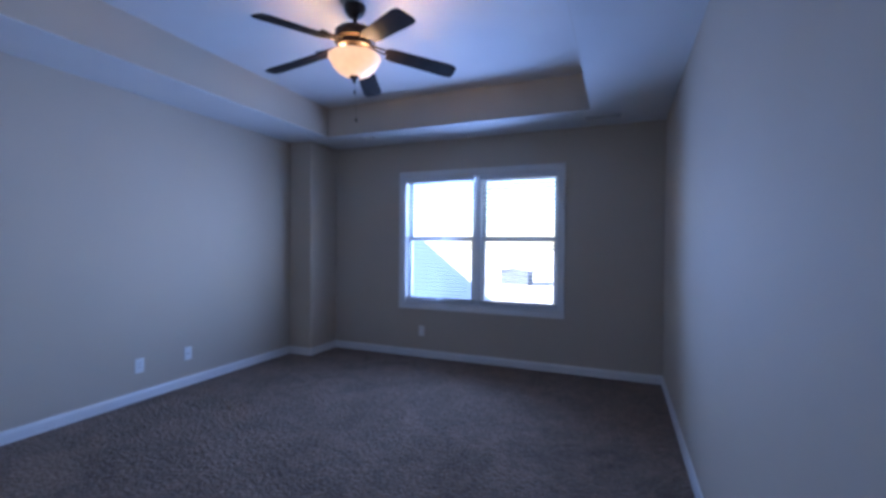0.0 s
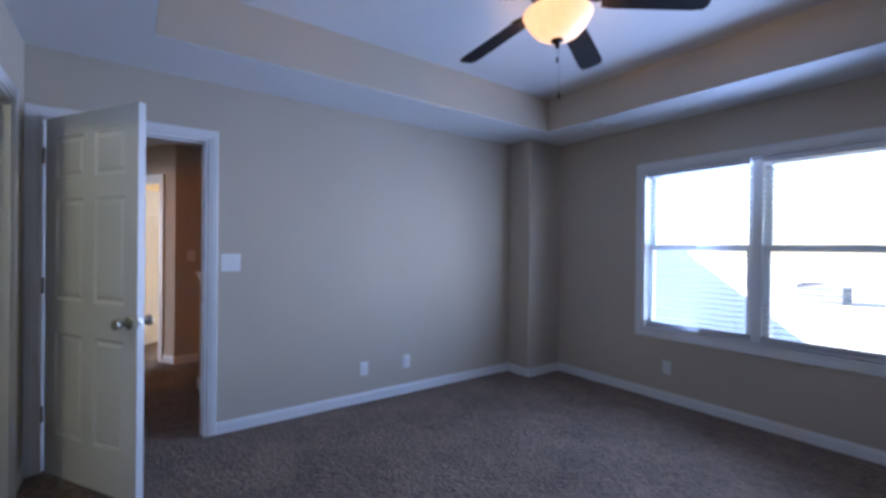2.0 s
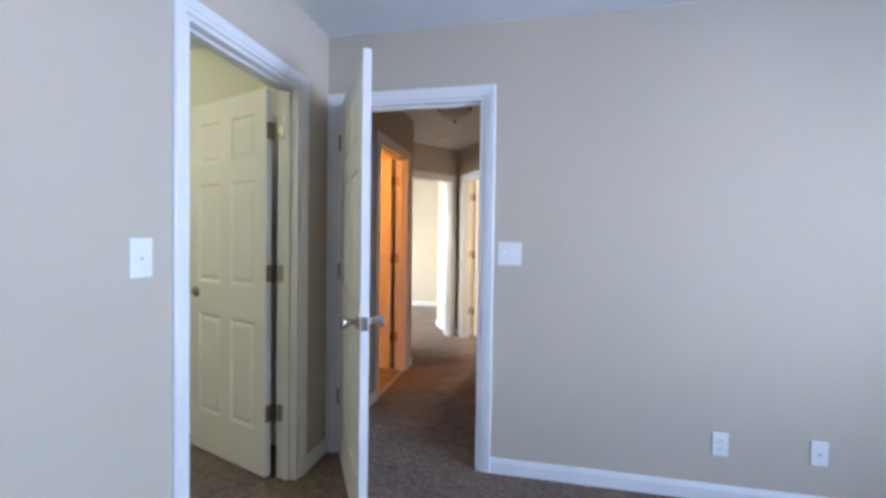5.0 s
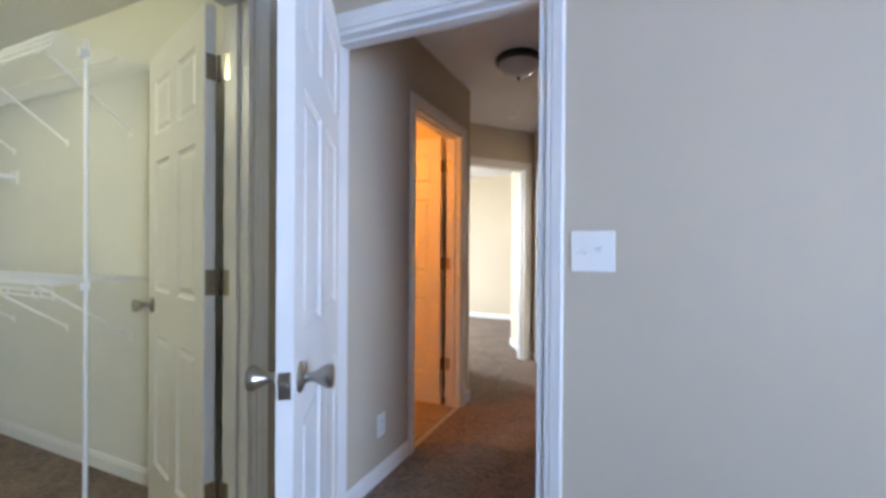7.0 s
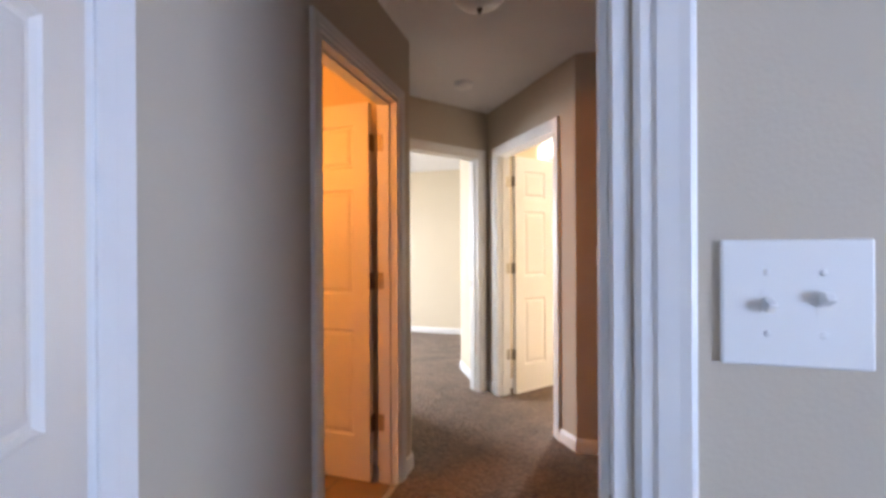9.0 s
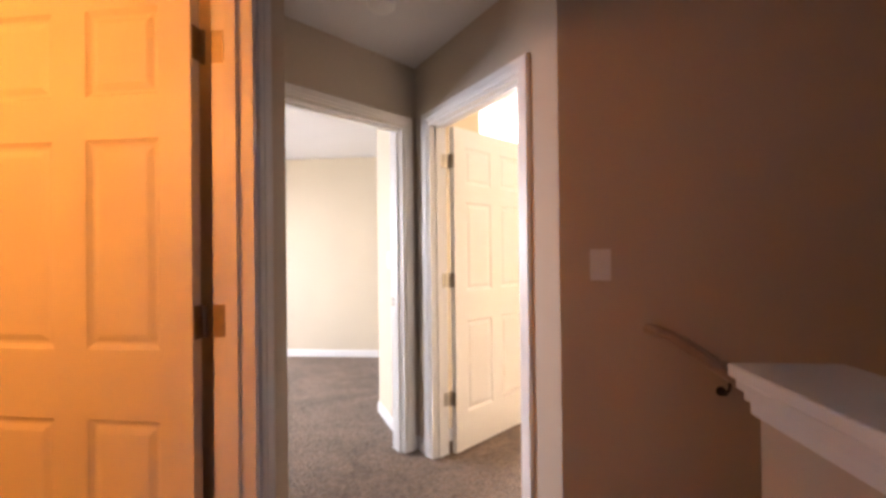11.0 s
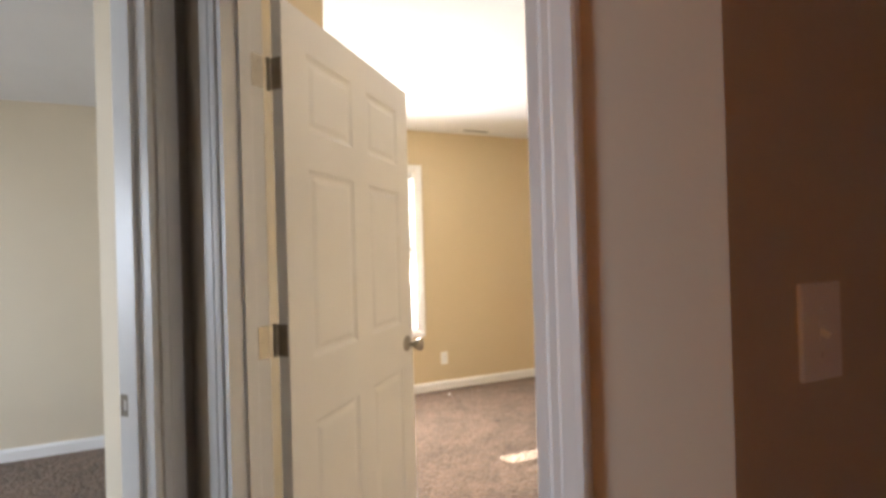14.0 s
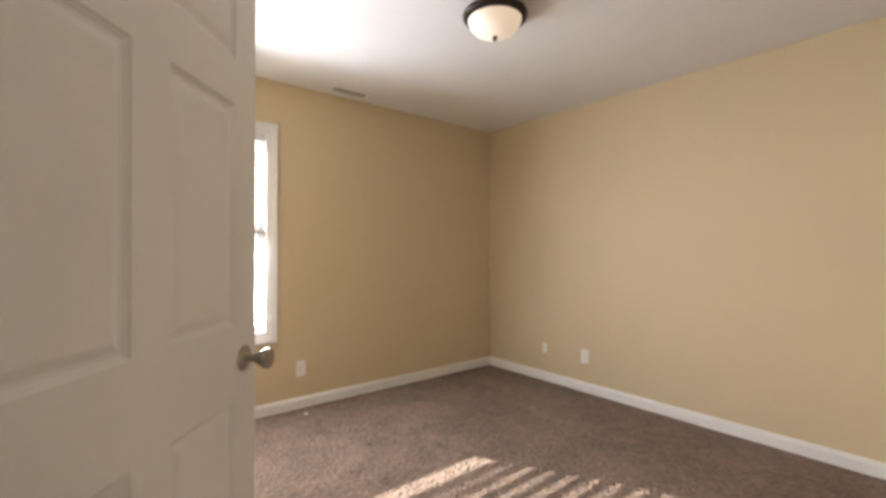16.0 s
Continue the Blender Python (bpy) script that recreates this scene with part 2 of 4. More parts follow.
def outset(poly, d):
    out = []
    for k, p in enumerate(poly):
        a, b = Vector(p) - Vector(poly[k - 1]), Vector(poly[(k + 1) % len(poly)]) - Vector(p)
        a.normalize(), b.normalize()
        na, nb = Vector((a.y, -a.x)), Vector((b.y, -b.x))
        out.append(Vector(p) + (na + nb) * d / (1 + na.dot(nb)))
    return out


def holes_on(a, b):
    """The openings that pierce the wall from a to b, as (s0, s1, z0, z1) along it."""
    a, b = Vector(a), Vector(b)
    d = (b - a).normalized()
    found = []
    for p, q, z0, z1 in HOLES:
        s = sorted((Vector(e) - a).dot(d) for e in (p, q))
        off = [abs((Vector(e) - a).cross(d)) for e in (p, q)]
        if max(off) < 0.16 and s[0] > 0 and s[1] < (b - a).length:
            found.append((s[0], s[1], z0, z1))
    return sorted(found)


def quad_block(bm, low, high, z0, z1):
    prism(bm, [low[0], low[1], high[1], high[0]], z0, z1)


wall_count = 0
for room, (poly, paint, top) in ROOMS.items():
    outer = outset(poly, SKIN)
    for k in range(len(poly)):
        a, b = Vector(poly[k]), Vector(poly[(k + 1) % len(poly)])
        oa, ob_ = outer[k], outer[(k + 1) % len(poly)]
        d = (b - a).normalized()
        n = Vector((d.y, -d.x))
        low_z = -2.75 if room == "hall" and k in (0, 1, 2) else -0.03
        high_z = top + 0.05
        bm = bmesh.new()
        length = (b - a).length
        pieces = []
        last = (a, oa)
        for s0, s1, z0, z1 in holes_on(poly[k], poly[(k + 1) % len(poly)]):
            p0 = (a + d * s0, a + d * s0 + n * SKIN)
            p1 = (a + d * s1, a + d * s1 + n * SKIN)
            pieces.append((last, p0, low_z, high_z))
            pieces.append((p0, p1, z1, high_z))
            if z0 > low_z:
                pieces.append((p0, p1, low_z, z0 if z0 > 0 else -0.03))
            last = p1
        pieces.append((last, (b, ob_), low_z, high_z))
        for p, q, z0, z1 in pieces:
            if z1 - z0 > 0.01:
                prism(bm, [tuple(p[0]), tuple(q[0]), tuple(q[1]), tuple(p[1])], z0, z1)
        wall_count += 1
        tagged(part("wall_%d" % wall_count, bm, paint), "smooth painted interior wall of the " + room.replace("_", " "), "wall", kind="structure")

# rounded chase in the corner of the large bedroom
bm = bmesh.new()
cx, cy, r = 0.297, 3.808, 0.022
corner = [(cx - r + r * math.cos(radians(a)), cy + r - r * math.sin(radians(a))) for a in range(90, -1, -15)]
prism(bm, [(0.0, cy), *corner, (cx, 4.28), (0.0, 4.28)], -0.02, 2.44)
tagged(part("wall_chase", bm, WALL, smooth=True), "boxed-out wall chase with a rounded corner", "wall", kind="structure")

# ---- ceilings and the tray ----
for room, (poly, paint, top) in ROOMS.items():
    if room == "master":
        continue
    bm = prism(bmesh.new(), [tuple(p) for p in outset(poly, SKIN - 0.004)], top, top + 0.06)
    tagged(part("ceiling_" + room, bm, CEILING), "flat white painted ceiling", "ceiling", kind="structure")
TX0, TX1, TY0, TY1, TZ = 0.577, 3.305, 0.585, 3.732, 2.757
bm = bmesh.new()
for x0, x1, y0, y1 in ((0, TX0, 0, 4.28), (TX1, 3.93, 0, 4.28), (TX0, TX1, 0, TY0), (TX0, TX1, TY1, 4.28), (2.6, 3.93, -1.4, 0)):
    box(bm, x0, x1, y0, y1, 2.44, 2.50)
bmesh.ops.remove_doubles(bm, verts=bm.verts, dist=1e-4)
tagged(part("ceiling_soffit", bm, CEILING), "white lowered ceiling border round the tray", "ceiling", kind="structure")
for x0, x1, y0, y1 in ((TX0 - 0.05, TX0 + 0.002, TY0 - 0.05, TY1 + 0.05), (TX1 - 0.002, TX1 + 0.05, TY0 - 0.05, TY1 + 0.05), (TX0, TX1, TY0 - 0.05, TY0 + 0.002), (TX0, TX1, TY1 - 0.002, TY1 + 0.05)):
    bm = box(bmesh.new(), x0, x1, y0, y1, 2.443, TZ)
    tagged(part("tray_side", bm, WALL), "greige painted side of the tray ceiling", "ceiling", kind="structure")
bm = box(bmesh.new(), TX0 - 0.05, TX1 + 0.05, TY0 - 0.05, TY1 + 0.05, TZ, TZ + 0.06)
tagged(part("ceiling_tray", bm, CEILING), "white raised tray ceiling", "ceiling", kind="structure")
# unseen slab over all the rooms, added to block the sun
bm = box(bmesh.new(), -6.3, 4.5, -4.3, 4.31, 2.90, 3.0)
tagged(part("roof", bm, ROOFING), "unseen flat deck over the rooms, added to block the sun", "roof", kind="structure")

# ---- floors ----
bm = bmesh.new()
for room in ("master", "bedroom", "back_bedroom", "closet"):
    prism(bm, outset(ROOMS[room][0], 0.03), -0.06, 0.0)
prism(bm, outset([(-0.115, -0.015), (-0.115, 1.13), (-2.272, 1.13), C2, CC, EE, HC], 0.0), -0.06, 0.0)
for key in ("hall", "closet", "back", "bedroom"):
    a, b, way, deep = DOORWAYS[key]
    far_ = 0.0305 if key != "hall" else 0.0005
    lip = 0.0305 if key in ("hall", "closet") else 0.0005
    quad = [Vector(a) + Vector(way) * lip, Vector(b) + Vector(way) * lip, Vector(b) + Vector(way) * (deep - far_), Vector(a) + Vector(way) * (deep - far_)]
    prism(bm, [tuple(p) for p in quad], -0.06, 0.0 if key in ("back", "bedroom") else -0.001)
tagged(part("floor", bm, CARPET), "taupe cut-pile carpet, brushed in patches", "carpet", kind="structure")

bm = bmesh.new()
prism(bm, [(-0.4, -0.026), (-0.4, -2.4), (-1.80, -2.4), (-1.80, -0.026)], -0.06, -0.004)
bath_floor = tagged(part("bath_floor", bm, GROUT), "tan ceramic tile floor with pale grout", "floor", kind="structure")
tile_bm = box(bmesh.new(), -0.148, 0.148, -0.148, 0.148, -0.006, 0.003, 0.002)
first_tile = part("tile", tile_bm, TILE, bath_floor, m=pose(-0.56, -0.20, 0))
for i in range(4):
    for j in range(7):
        if i or j:
            t_ = new("tile", first_tile.data)
            t_.parent = bath_floor
            t_.matrix_basis = pose(-0.56 - 0.302 * i, -0.20 - 0.302 * j, 0)

# ---- baseboards ----
BASE_PROFILE = [(0.0, 0.0), (0.0125, 0.0), (0.0125, 0.062), (0.009, 0.070), (0.008, 0.077), (0.004, 0.083), (0.0, 0.083)]


def board(bm, a, b, inward, m0=0.0, m1=0.0):
    """Baseboard from a to b, mitred by m0 and m1 at its ends."""
    a, b = Vector(a), Vector(b)
    d = (b - a).normalized()
    ends = []
    for p, k in ((a, m0), (b, -m1)):
        ends.append([bm.verts.new((*(p + inward * off + d * off * k), z)) for off, z in BASE_PROFILE])
    for k in range(len(BASE_PROFILE)):
        j = (k + 1) % len(BASE_PROFILE)
        bm.faces.new((ends[0][k], ends[0][j], ends[1][j], ends[1][k]))
    bm.faces.new(ends[0])
    bm.faces.new(ends[1][::-1])


def mitre(p, q, r):
    """How far a board at q, between p-q and q-r, is drawn in for each unit of its thickness."""
    a, b = (Vector(q) - Vector(p)).normalized(), (Vector(r) - Vector(q)).normalized()
    return math.tan(math.atan2(a.cross(b), a.dot(b)) / 2)


CASE = 0.063
LINES = {
    "master": [(0, 0), (2.6, 0), (2.6, -1.4), (3.93, -1.4), (3.93, 4.28), (0.297, 4.28), (0.297, 3.808), (0, 3.808)],
    "hall": [(-0.115, -0.015), (-0.115, 1.02), None, (-2.272, 1.13), C2, CC, EE, HC],
    "bedroom": ROOMS["bedroom"][0],
    "back_bedroom": ROOMS["back_bedroom"][0],
    "closet": ROOMS["closet"][0],
    "bath": ROOMS["bath"][0],
}
for room, line in LINES.items():
    for k in range(len(line)):
        p, q = line[k], line[(k + 1) % len(line)]
        if p is None or q is None:
            continue
        before, after = line[k - 1], line[(k + 2) % len(line)]
        d = (Vector(q) - Vector(p)).normalized()
        inward = Vector((-d.y, d.x))
        length = (Vector(q) - Vector(p)).length
        at, m0 = 0.0, mitre(before, p, q) if before else 0.0
        spans = []
        for s0, s1, z0, z1 in holes_on(p, q):
            if z0 < 0.05:
                spans.append((at, s0 - CASE, m0, 0.0))
                at, m0 = s1 + CASE, 0.0
        spans.append((at, length, m0, mitre(p, q, after) if after else 0.0))
        bm = bmesh.new()
        for s0, s1, e0, e1 in spans:
            if s1 - s0 > 0.02:
                board(bm, Vector(p) + d * s0, Vector(p) + d * s1, inward, e0, e1)
        if bm.faces:
            tagged(part("baseboard", bm, TRIM), "white painted baseboard with an eased top edge", "baseboard", kind="structure")
        else:
            bm.free()

# ---- doorways ----
CASING = [(0.005, 0.0), (0.005, 0.008), (0.011, 0.011), (0.022, 0.011), (0.026, 0.0145), (0.046, 0.0165), (0.056, 0.0185), (0.061, 0.016), (0.063, 0.012), (0.063, 0.0)]


def casing(bm, width, head, y, out, foot=0.0, closed=False):
    """Casing round an opening 0..width, foot..head, on the face at y; out: +1 or -1, the way it stands proud."""
    rows = []
    for d, th in CASING:
        pts = [(-d, foot - (d if closed else 0)), (-d, head + d), (width + d, head + d), (width + d, foot - (d if closed else 0))]
        rows.append([bm.verts.new((x, y + out * th, z)) for x, z in pts])
    steps = 4 if closed else 3
    for a, b in zip(rows, rows[1:]):
        for k in range(steps):
            j = (k + 1) % 4
            bm.faces.new((a[k], a[j], b[j], b[k]))
    if not closed:
        bm.faces.new([r_[0] for r_ in rows])
        bm.faces.new([r_[3] for r_ in rows])
    return bm


def doorway(key, number, stop):
    """Jambs, stops and casings of a doorway. stop: how far into the wall the door stop begins."""
    a, b, way, deep = DOORWAYS[key]
    d = (Vector(b) - Vector(a)).normalized()
    if d.cross(Vector(way)) < 0:
        a, b = b, a
    m = frame_on(a, b)
    width = (Vector(b) - Vector(a)).length
    top = thing("door_frame_%d" % number, m, "white painted door frame with moulded casing", "door frame", kind="structure")
    for x0, x1 in ((-0.002, 0.016), (width - 0.016, width + 0.002)):
        part("jamb", box(bmesh.new(), x0, x1, -0.002, deep + 0.002, -0.004, HEAD, 0.001), TRIM, top)
    part("head_jamb", box(bmesh.new(), 0.016, width - 0.016, -0.002, deep + 0.002, HEAD - 0.016, HEAD + 0.002, 0.001), TRIM, top)
    bm = bmesh.new()
    box(bm, 0.016, 0.027, stop, stop + 0.034, 0, HEAD - 0.016, 0.002)
    box(bm, width - 0.027, width - 0.016, stop, stop + 0.034, 0, HEAD - 0.016, 0.002)
    box(bm, 0.027, width - 0.027, stop, stop + 0.034, HEAD - 0.027, HEAD - 0.016, 0.002)
    part("door_stop", bm, TRIM, top)
    part("casing", casing(bmesh.new(), width, HEAD, 0.0, -1), TRIM, top)
    part("casing", casing(bmesh.new(), width, HEAD, deep, 1), TRIM, top)
    return top


doorway("hall", 1, 0.040)
doorway("closet", 2, 0.040)
doorway("bath", 3, 0.040)
doorway("back", 4, 0.040)
doorway("bedroom", 5, 0.040)


def panel_face(bm, w, h, y, out):
    """One moulded six-panel face of a leaf; out: the way it faces."""
    stile, mid = 0.105 if w > 0.75 else 0.092, 0.10
    pw = (w - 2 * stile - mid) / 2
    xs = [0, stile, stile + pw, stile + pw + mid, w - stile, w]
    zs = [0, 0.235, 0.235 + 0.575, 1.00, 1.00 + 0.565, 1.68, 1.68 + 0.235, h]
    zs = [z * h / 2.03 for z in zs[:-1]] + [h]
    grid = {}

    def vert(x, z, depth):
        key = (round(x, 5), round(z, 5), round(depth, 5))
        if key not in grid:
            grid[key] = bm.verts.new((x, y - out * depth, z))
        return grid[key]

    for i in range(5):
        for j in range(7):
            x0, x1, z0, z1 = xs[i], xs[i + 1], zs[j], zs[j + 1]
            rings = [(0.0, 0.0)]
            if i in (1, 3) and j in (1, 3, 5):
                rings = [(0.0, 0.0), (0.004, 0.004), (0.012, 0.009), (0.020, 0.0095), (0.036, 0.003), (0.040, 0.0025)]
            loops = [[vert(x, z, dp) for x, z in ((x0 + e, z0 + e), (x1 - e, z0 + e), (x1 - e, z1 - e), (x0 + e, z1 - e))] for e, dp in rings]
            for p, q in zip(loops, loops[1:]):
                for k in range(4):
                    bm.faces.new((p[k], p[(k + 1) % 4], q[(k + 1) % 4], q[k]))
            bm.faces.new(loops[-1])


KNOB = [(0.0, 0.0), (0.033, 0.0), (0.034, 0.003), (0.031, 0.007), (0.022, 0.010), (0.013, 0.014), (0.0105, 0.022), (0.0115, 0.032), (0.017, 0.042), (0.0235, 0.052), (0.0275, 0.062), (0.0265, 0.070), (0.020, 0.0735), (0.010, 0.0725), (0.0, 0.071)]


def door(number, hinge, swing, width, side, knob_z=0.94, label="", metal=NICKEL, plates=True, low_hinge=0.345):
    """A six-panel door. hinge: the pin's place; swing: degrees of the leaf from +x; side: +1 if the pin stands on the leaf's left."""
    h, thick = 2.018, 0.035
    m = pose(hinge[0], hinge[1], 0.014, 0, 0, swing)
    top = thing("door_%d" % number, m, label, "door", kind="structure")
    y0 = -side * 0.008
    y1 = y0 - side * thick
    lo, hi = min(y0, y1), max(y0, y1)
    g = 0.004
    bm = bmesh.new()
    panel_face(bm, width - g, h, hi, 1)
    panel_face(bm, width - g, h, lo, -1)
    bmesh.ops.translate(bm, verts=bm.verts, vec=(g, 0, 0))
    bound = [e for e in bm.edges if len(e.link_faces) == 1]
    bmesh.ops.bridge_loops(bm, edges=bound)
    part("leaf", bm, DOOR, top)
    kx, kz = width - 0.062, knob_z - 0.014
    part("knob", lathe(bmesh.new(), KNOB, 24, Matrix.Translation((kx, hi, kz)) @ Matrix.Rotation(radians(-90), 4, "X")), metal, top, smooth=True)
    part("knob", lathe(bmesh.new(), KNOB, 24, Matrix.Translation((kx, lo, kz)) @ Matrix.Rotation(radians(90), 4, "X")), metal, top, smooth=True)
    bm = box(bmesh.new(), width, width + 0.002, (lo + hi) / 2 - 0.0125, (lo + hi) / 2 + 0.0125, kz - 0.028, kz + 0.028)
    lathe(bm, [(0.0, 0.009), (0.008, 0.008), (0.009, 0.0)], 12, Matrix.Translation((width, (lo + hi) / 2, kz)) @ Matrix.Rotation(radians(90), 4, "Y"))
    part("latch_plate", bm, metal, top)
    for z in (low_hinge, 1.08, 1.82):
        bm = bmesh.new()
        zc = z - 0.014
        lathe(bm, [(0, -0.047), (0.0045, -0.046), (0.0065, -0.044), (0.0065, 0.044), (0.0045, 0.046), (0, 0.047)], 12, Matrix.Translation((0, 0, zc)))
        if plates:
            box(bm, 0.001, g, y0 - side * 0.032, y0, zc - 0.044, zc + 0.044)
        part("hinge", bm, HINGE, top, smooth=True)
    return top


door(1, (0.022, 0.086), 31.3, 0.816, -1, 0.922, "white six-panel door half open, satin nickel knobs", plates=False)
door(2, (0.327, -0.140), -109.0, 0.705, -1, 0.945, "white six-panel closet door, opened inwards, nickel knobs")
door(3, (-1.631, -0.154), -91.5, 0.718, -1, 0.94, "white six-panel bathroom door, opened inwards, nickel hinges", low_hinge=0.318)
door(5, on(CC, U, 0.187, N3, 0.133), 139.2, 0.812, 1, 0.915, "white six-panel bedroom door, standing wide open")

# ---- windows ----


def window(key, number, units, deep=0.13):
    """A cased window of side-by-side double-hung units with their sashes and panes."""
    a, b, z0, z1 = WINDOWS[key]
    b_, a_ = Vector(b), Vector(a)
    inside = Vector(INSIDE[key])
    d = (b_ - a_).normalized()
    if d.cross(-inside) < 0:
        a, b = b, a
    m = frame_on(a, b)
    width = (Vector(b) - Vector(a)).length
    top = thing("window_%d" % number, m, "white double-hung window with picture-frame casing", "window", kind="structure")
    part("casing", casing(bmesh.new(), width, z1, 0.0, -1, z0, True), TRIM, top)
    bm = bmesh.new()
    for x0, x1, za, zb in ((-0.002, 0.014, z0, z1), (width - 0.014, width + 0.002, z0, z1), (0.014, width - 0.014, z0 - 0.002, z0 + 0.014), (0.014, width - 0.014, z1 - 0.014, z1 + 0.002)):
        box(bm, x0, x1, -0.002, deep + 0.05, za, zb)
    part("window_lining", bm, TRIM, top)
    mull = 0.065
    uw = (width - 0.028 - mull * (units - 1)) / units
    for k in range(units):
        x0 = 0.014 + k * (uw + mull)
        if k:
            part("mullion", box(bmesh.new(), x0 - mull, x0, 0.055, deep + 0.045, z0 + 0.014, z1 - 0.014, 0.003), VINYL, top)
        zm = (z0 + z1) / 2 + 0.02
        for lo, hi, y in ((z0 + 0.014, zm + 0.018, 0.075), (zm - 0.018, z1 - 0.014, 0.112)):
            bm = bmesh.new()
            r = 0.045
            box(bm, x0, x0 + r, y, y + 0.034, lo, hi, 0.002)
            box(bm, x0 + uw - r, x0 + uw, y, y + 0.034, lo, hi, 0.002)
            box(bm, x0 + r, x0 + uw - r, y, y + 0.034, lo, lo + r, 0.002)
            box(bm, x0 + r, x0 + uw - r, y, y + 0.034, hi - r, hi, 0.002)
            sash = part("sash", bm, VINYL, top)
            pane = part("pane", box(bmesh.new(), x0 + r - 0.004, x0 + uw - r + 0.004, y + 0.014, y + 0.018, lo + r - 0.004, hi - r + 0.004), GLASS, sash)
            pane.visible_shadow = False
        part("sash_lock", box(bmesh.new(), x0 + uw / 2 - 0.03, x0 + uw / 2 + 0.03, 0.062, 0.076, zm + 0.004, zm + 0.02, 0.003), VINYL, top)
    return top, width, uw, mull


INSIDE = {"master": (0, -1), "bedroom": (1, 0), "back": (0, 1)}
frames = {}
for number, (key, units) in enumerate((("master", 2), ("bedroom", 1), ("back", 2)), 1):
    frames[key] = window(key, number, units)


def blind(key, k, bottom, tilt, pitch, stack, label, group):
    """A slatted blind in one unit of a window, let down to bottom."""
    top_, width, uw, mull = frames[key]
    z0, z1 = WINDOWS[key][2:]
    x0 = 0.018 + k * (uw + mull)
    w = uw - 0.008
    m = top_.matrix_basis @ Matrix.Translation((x0, 0.036, 0))
    ob = thing("window_blind", m, label, "blind", group)
    hang = z1 - 0.016
    part("headrail", box(bmesh.new(), 0, w, -0.025, 0.025, hang - 0.045, hang, 0.003), SLAT, ob)
    bm = bmesh.new()
    rows = []
    for yy, zz in ((-0.0245, 0.0), (-0.012, 0.0022), (0.0, 0.003), (0.012, 0.0022), (0.0245, 0.0)):
        rows.append([bm.verts.new((0.004 + (w - 0.008) * i, yy, zz)) for i in (0, 1)])
    low = [[bm.verts.new(v.co - Vector((0, 0, 0.0026))) for v in r_] for r_ in rows]
    for r0, r1 in zip(rows, rows[1:]):
        bm.faces.new((r0[0], r0[1], r1[1], r1[0]))
    for r0, r1 in zip(low, low[1:]):
        bm.faces.new((r1[0], r1[1], r0[1], r0[0]))
    for r0, r1 in ((rows[0], low[0]), (low[-1], rows[-1])):
        bm.faces.new((r1[0], r1[1], r0[1], r0[0]))
    for e in (0, 1):
        ring = [r_[e] for r_ in rows] + [r_[e] for r_ in reversed(low)]
        bm.faces.new(ring)
    zs = []
    z = hang - 0.06
    while z > bottom + 0.030 + 0.006 * stack:
        zs.append(z)
        z -= pitch
    zs += [bottom + 0.028 + 0.0062 * i for i in range(stack)]
    first = part("slat", bm, SLAT, ob, m=pose(0, 0, zs[0], tilt))
    for i, z in enumerate(zs[1:]):
        one = new("slat", first.data)
        one.parent = ob
        one.matrix_basis = pose(0, 0, z, tilt if i < len(zs) - 1 - stack else 0, 0, 0)
    part("bottom_rail", box(bmesh.new(), 0.002, w - 0.002, -0.025, 0.025, bottom, bottom + 0.022, 0.004), SLAT, ob)
    for f in (0.12, 0.88):
        for y in (-0.027, 0.027):
            part("ladder_cord", tube(bmesh.new(), [(w * f, y, hang - 0.045), (w * f, y, bottom + 0.02)], 0.0011, 5), SLAT, ob)
    part("tilt_wand", tube(bmesh.new(), [(0.06, -0.035, hang - 0.04), (0.06, -0.037, hang - 0.75)], 0.004, 8), SLAT, ob)
    return ob


for k in (0, 1):
    blind("master", k, 0.625, -3, 0.043, 5, "white slatted blind let down with slats open", "blinds in the large bedroom")
blind("bedroom", 0, 0.680, -12, 0.043, 0, "white slatted blind stopping above the sill, slats tilted", "")
for k in (0, 1):
    blind("back", k, 0.615, -12, 0.043, 0, "white slatted blind let down with slats open", "blinds in the back bedroom")

# ---- ceiling fan ----


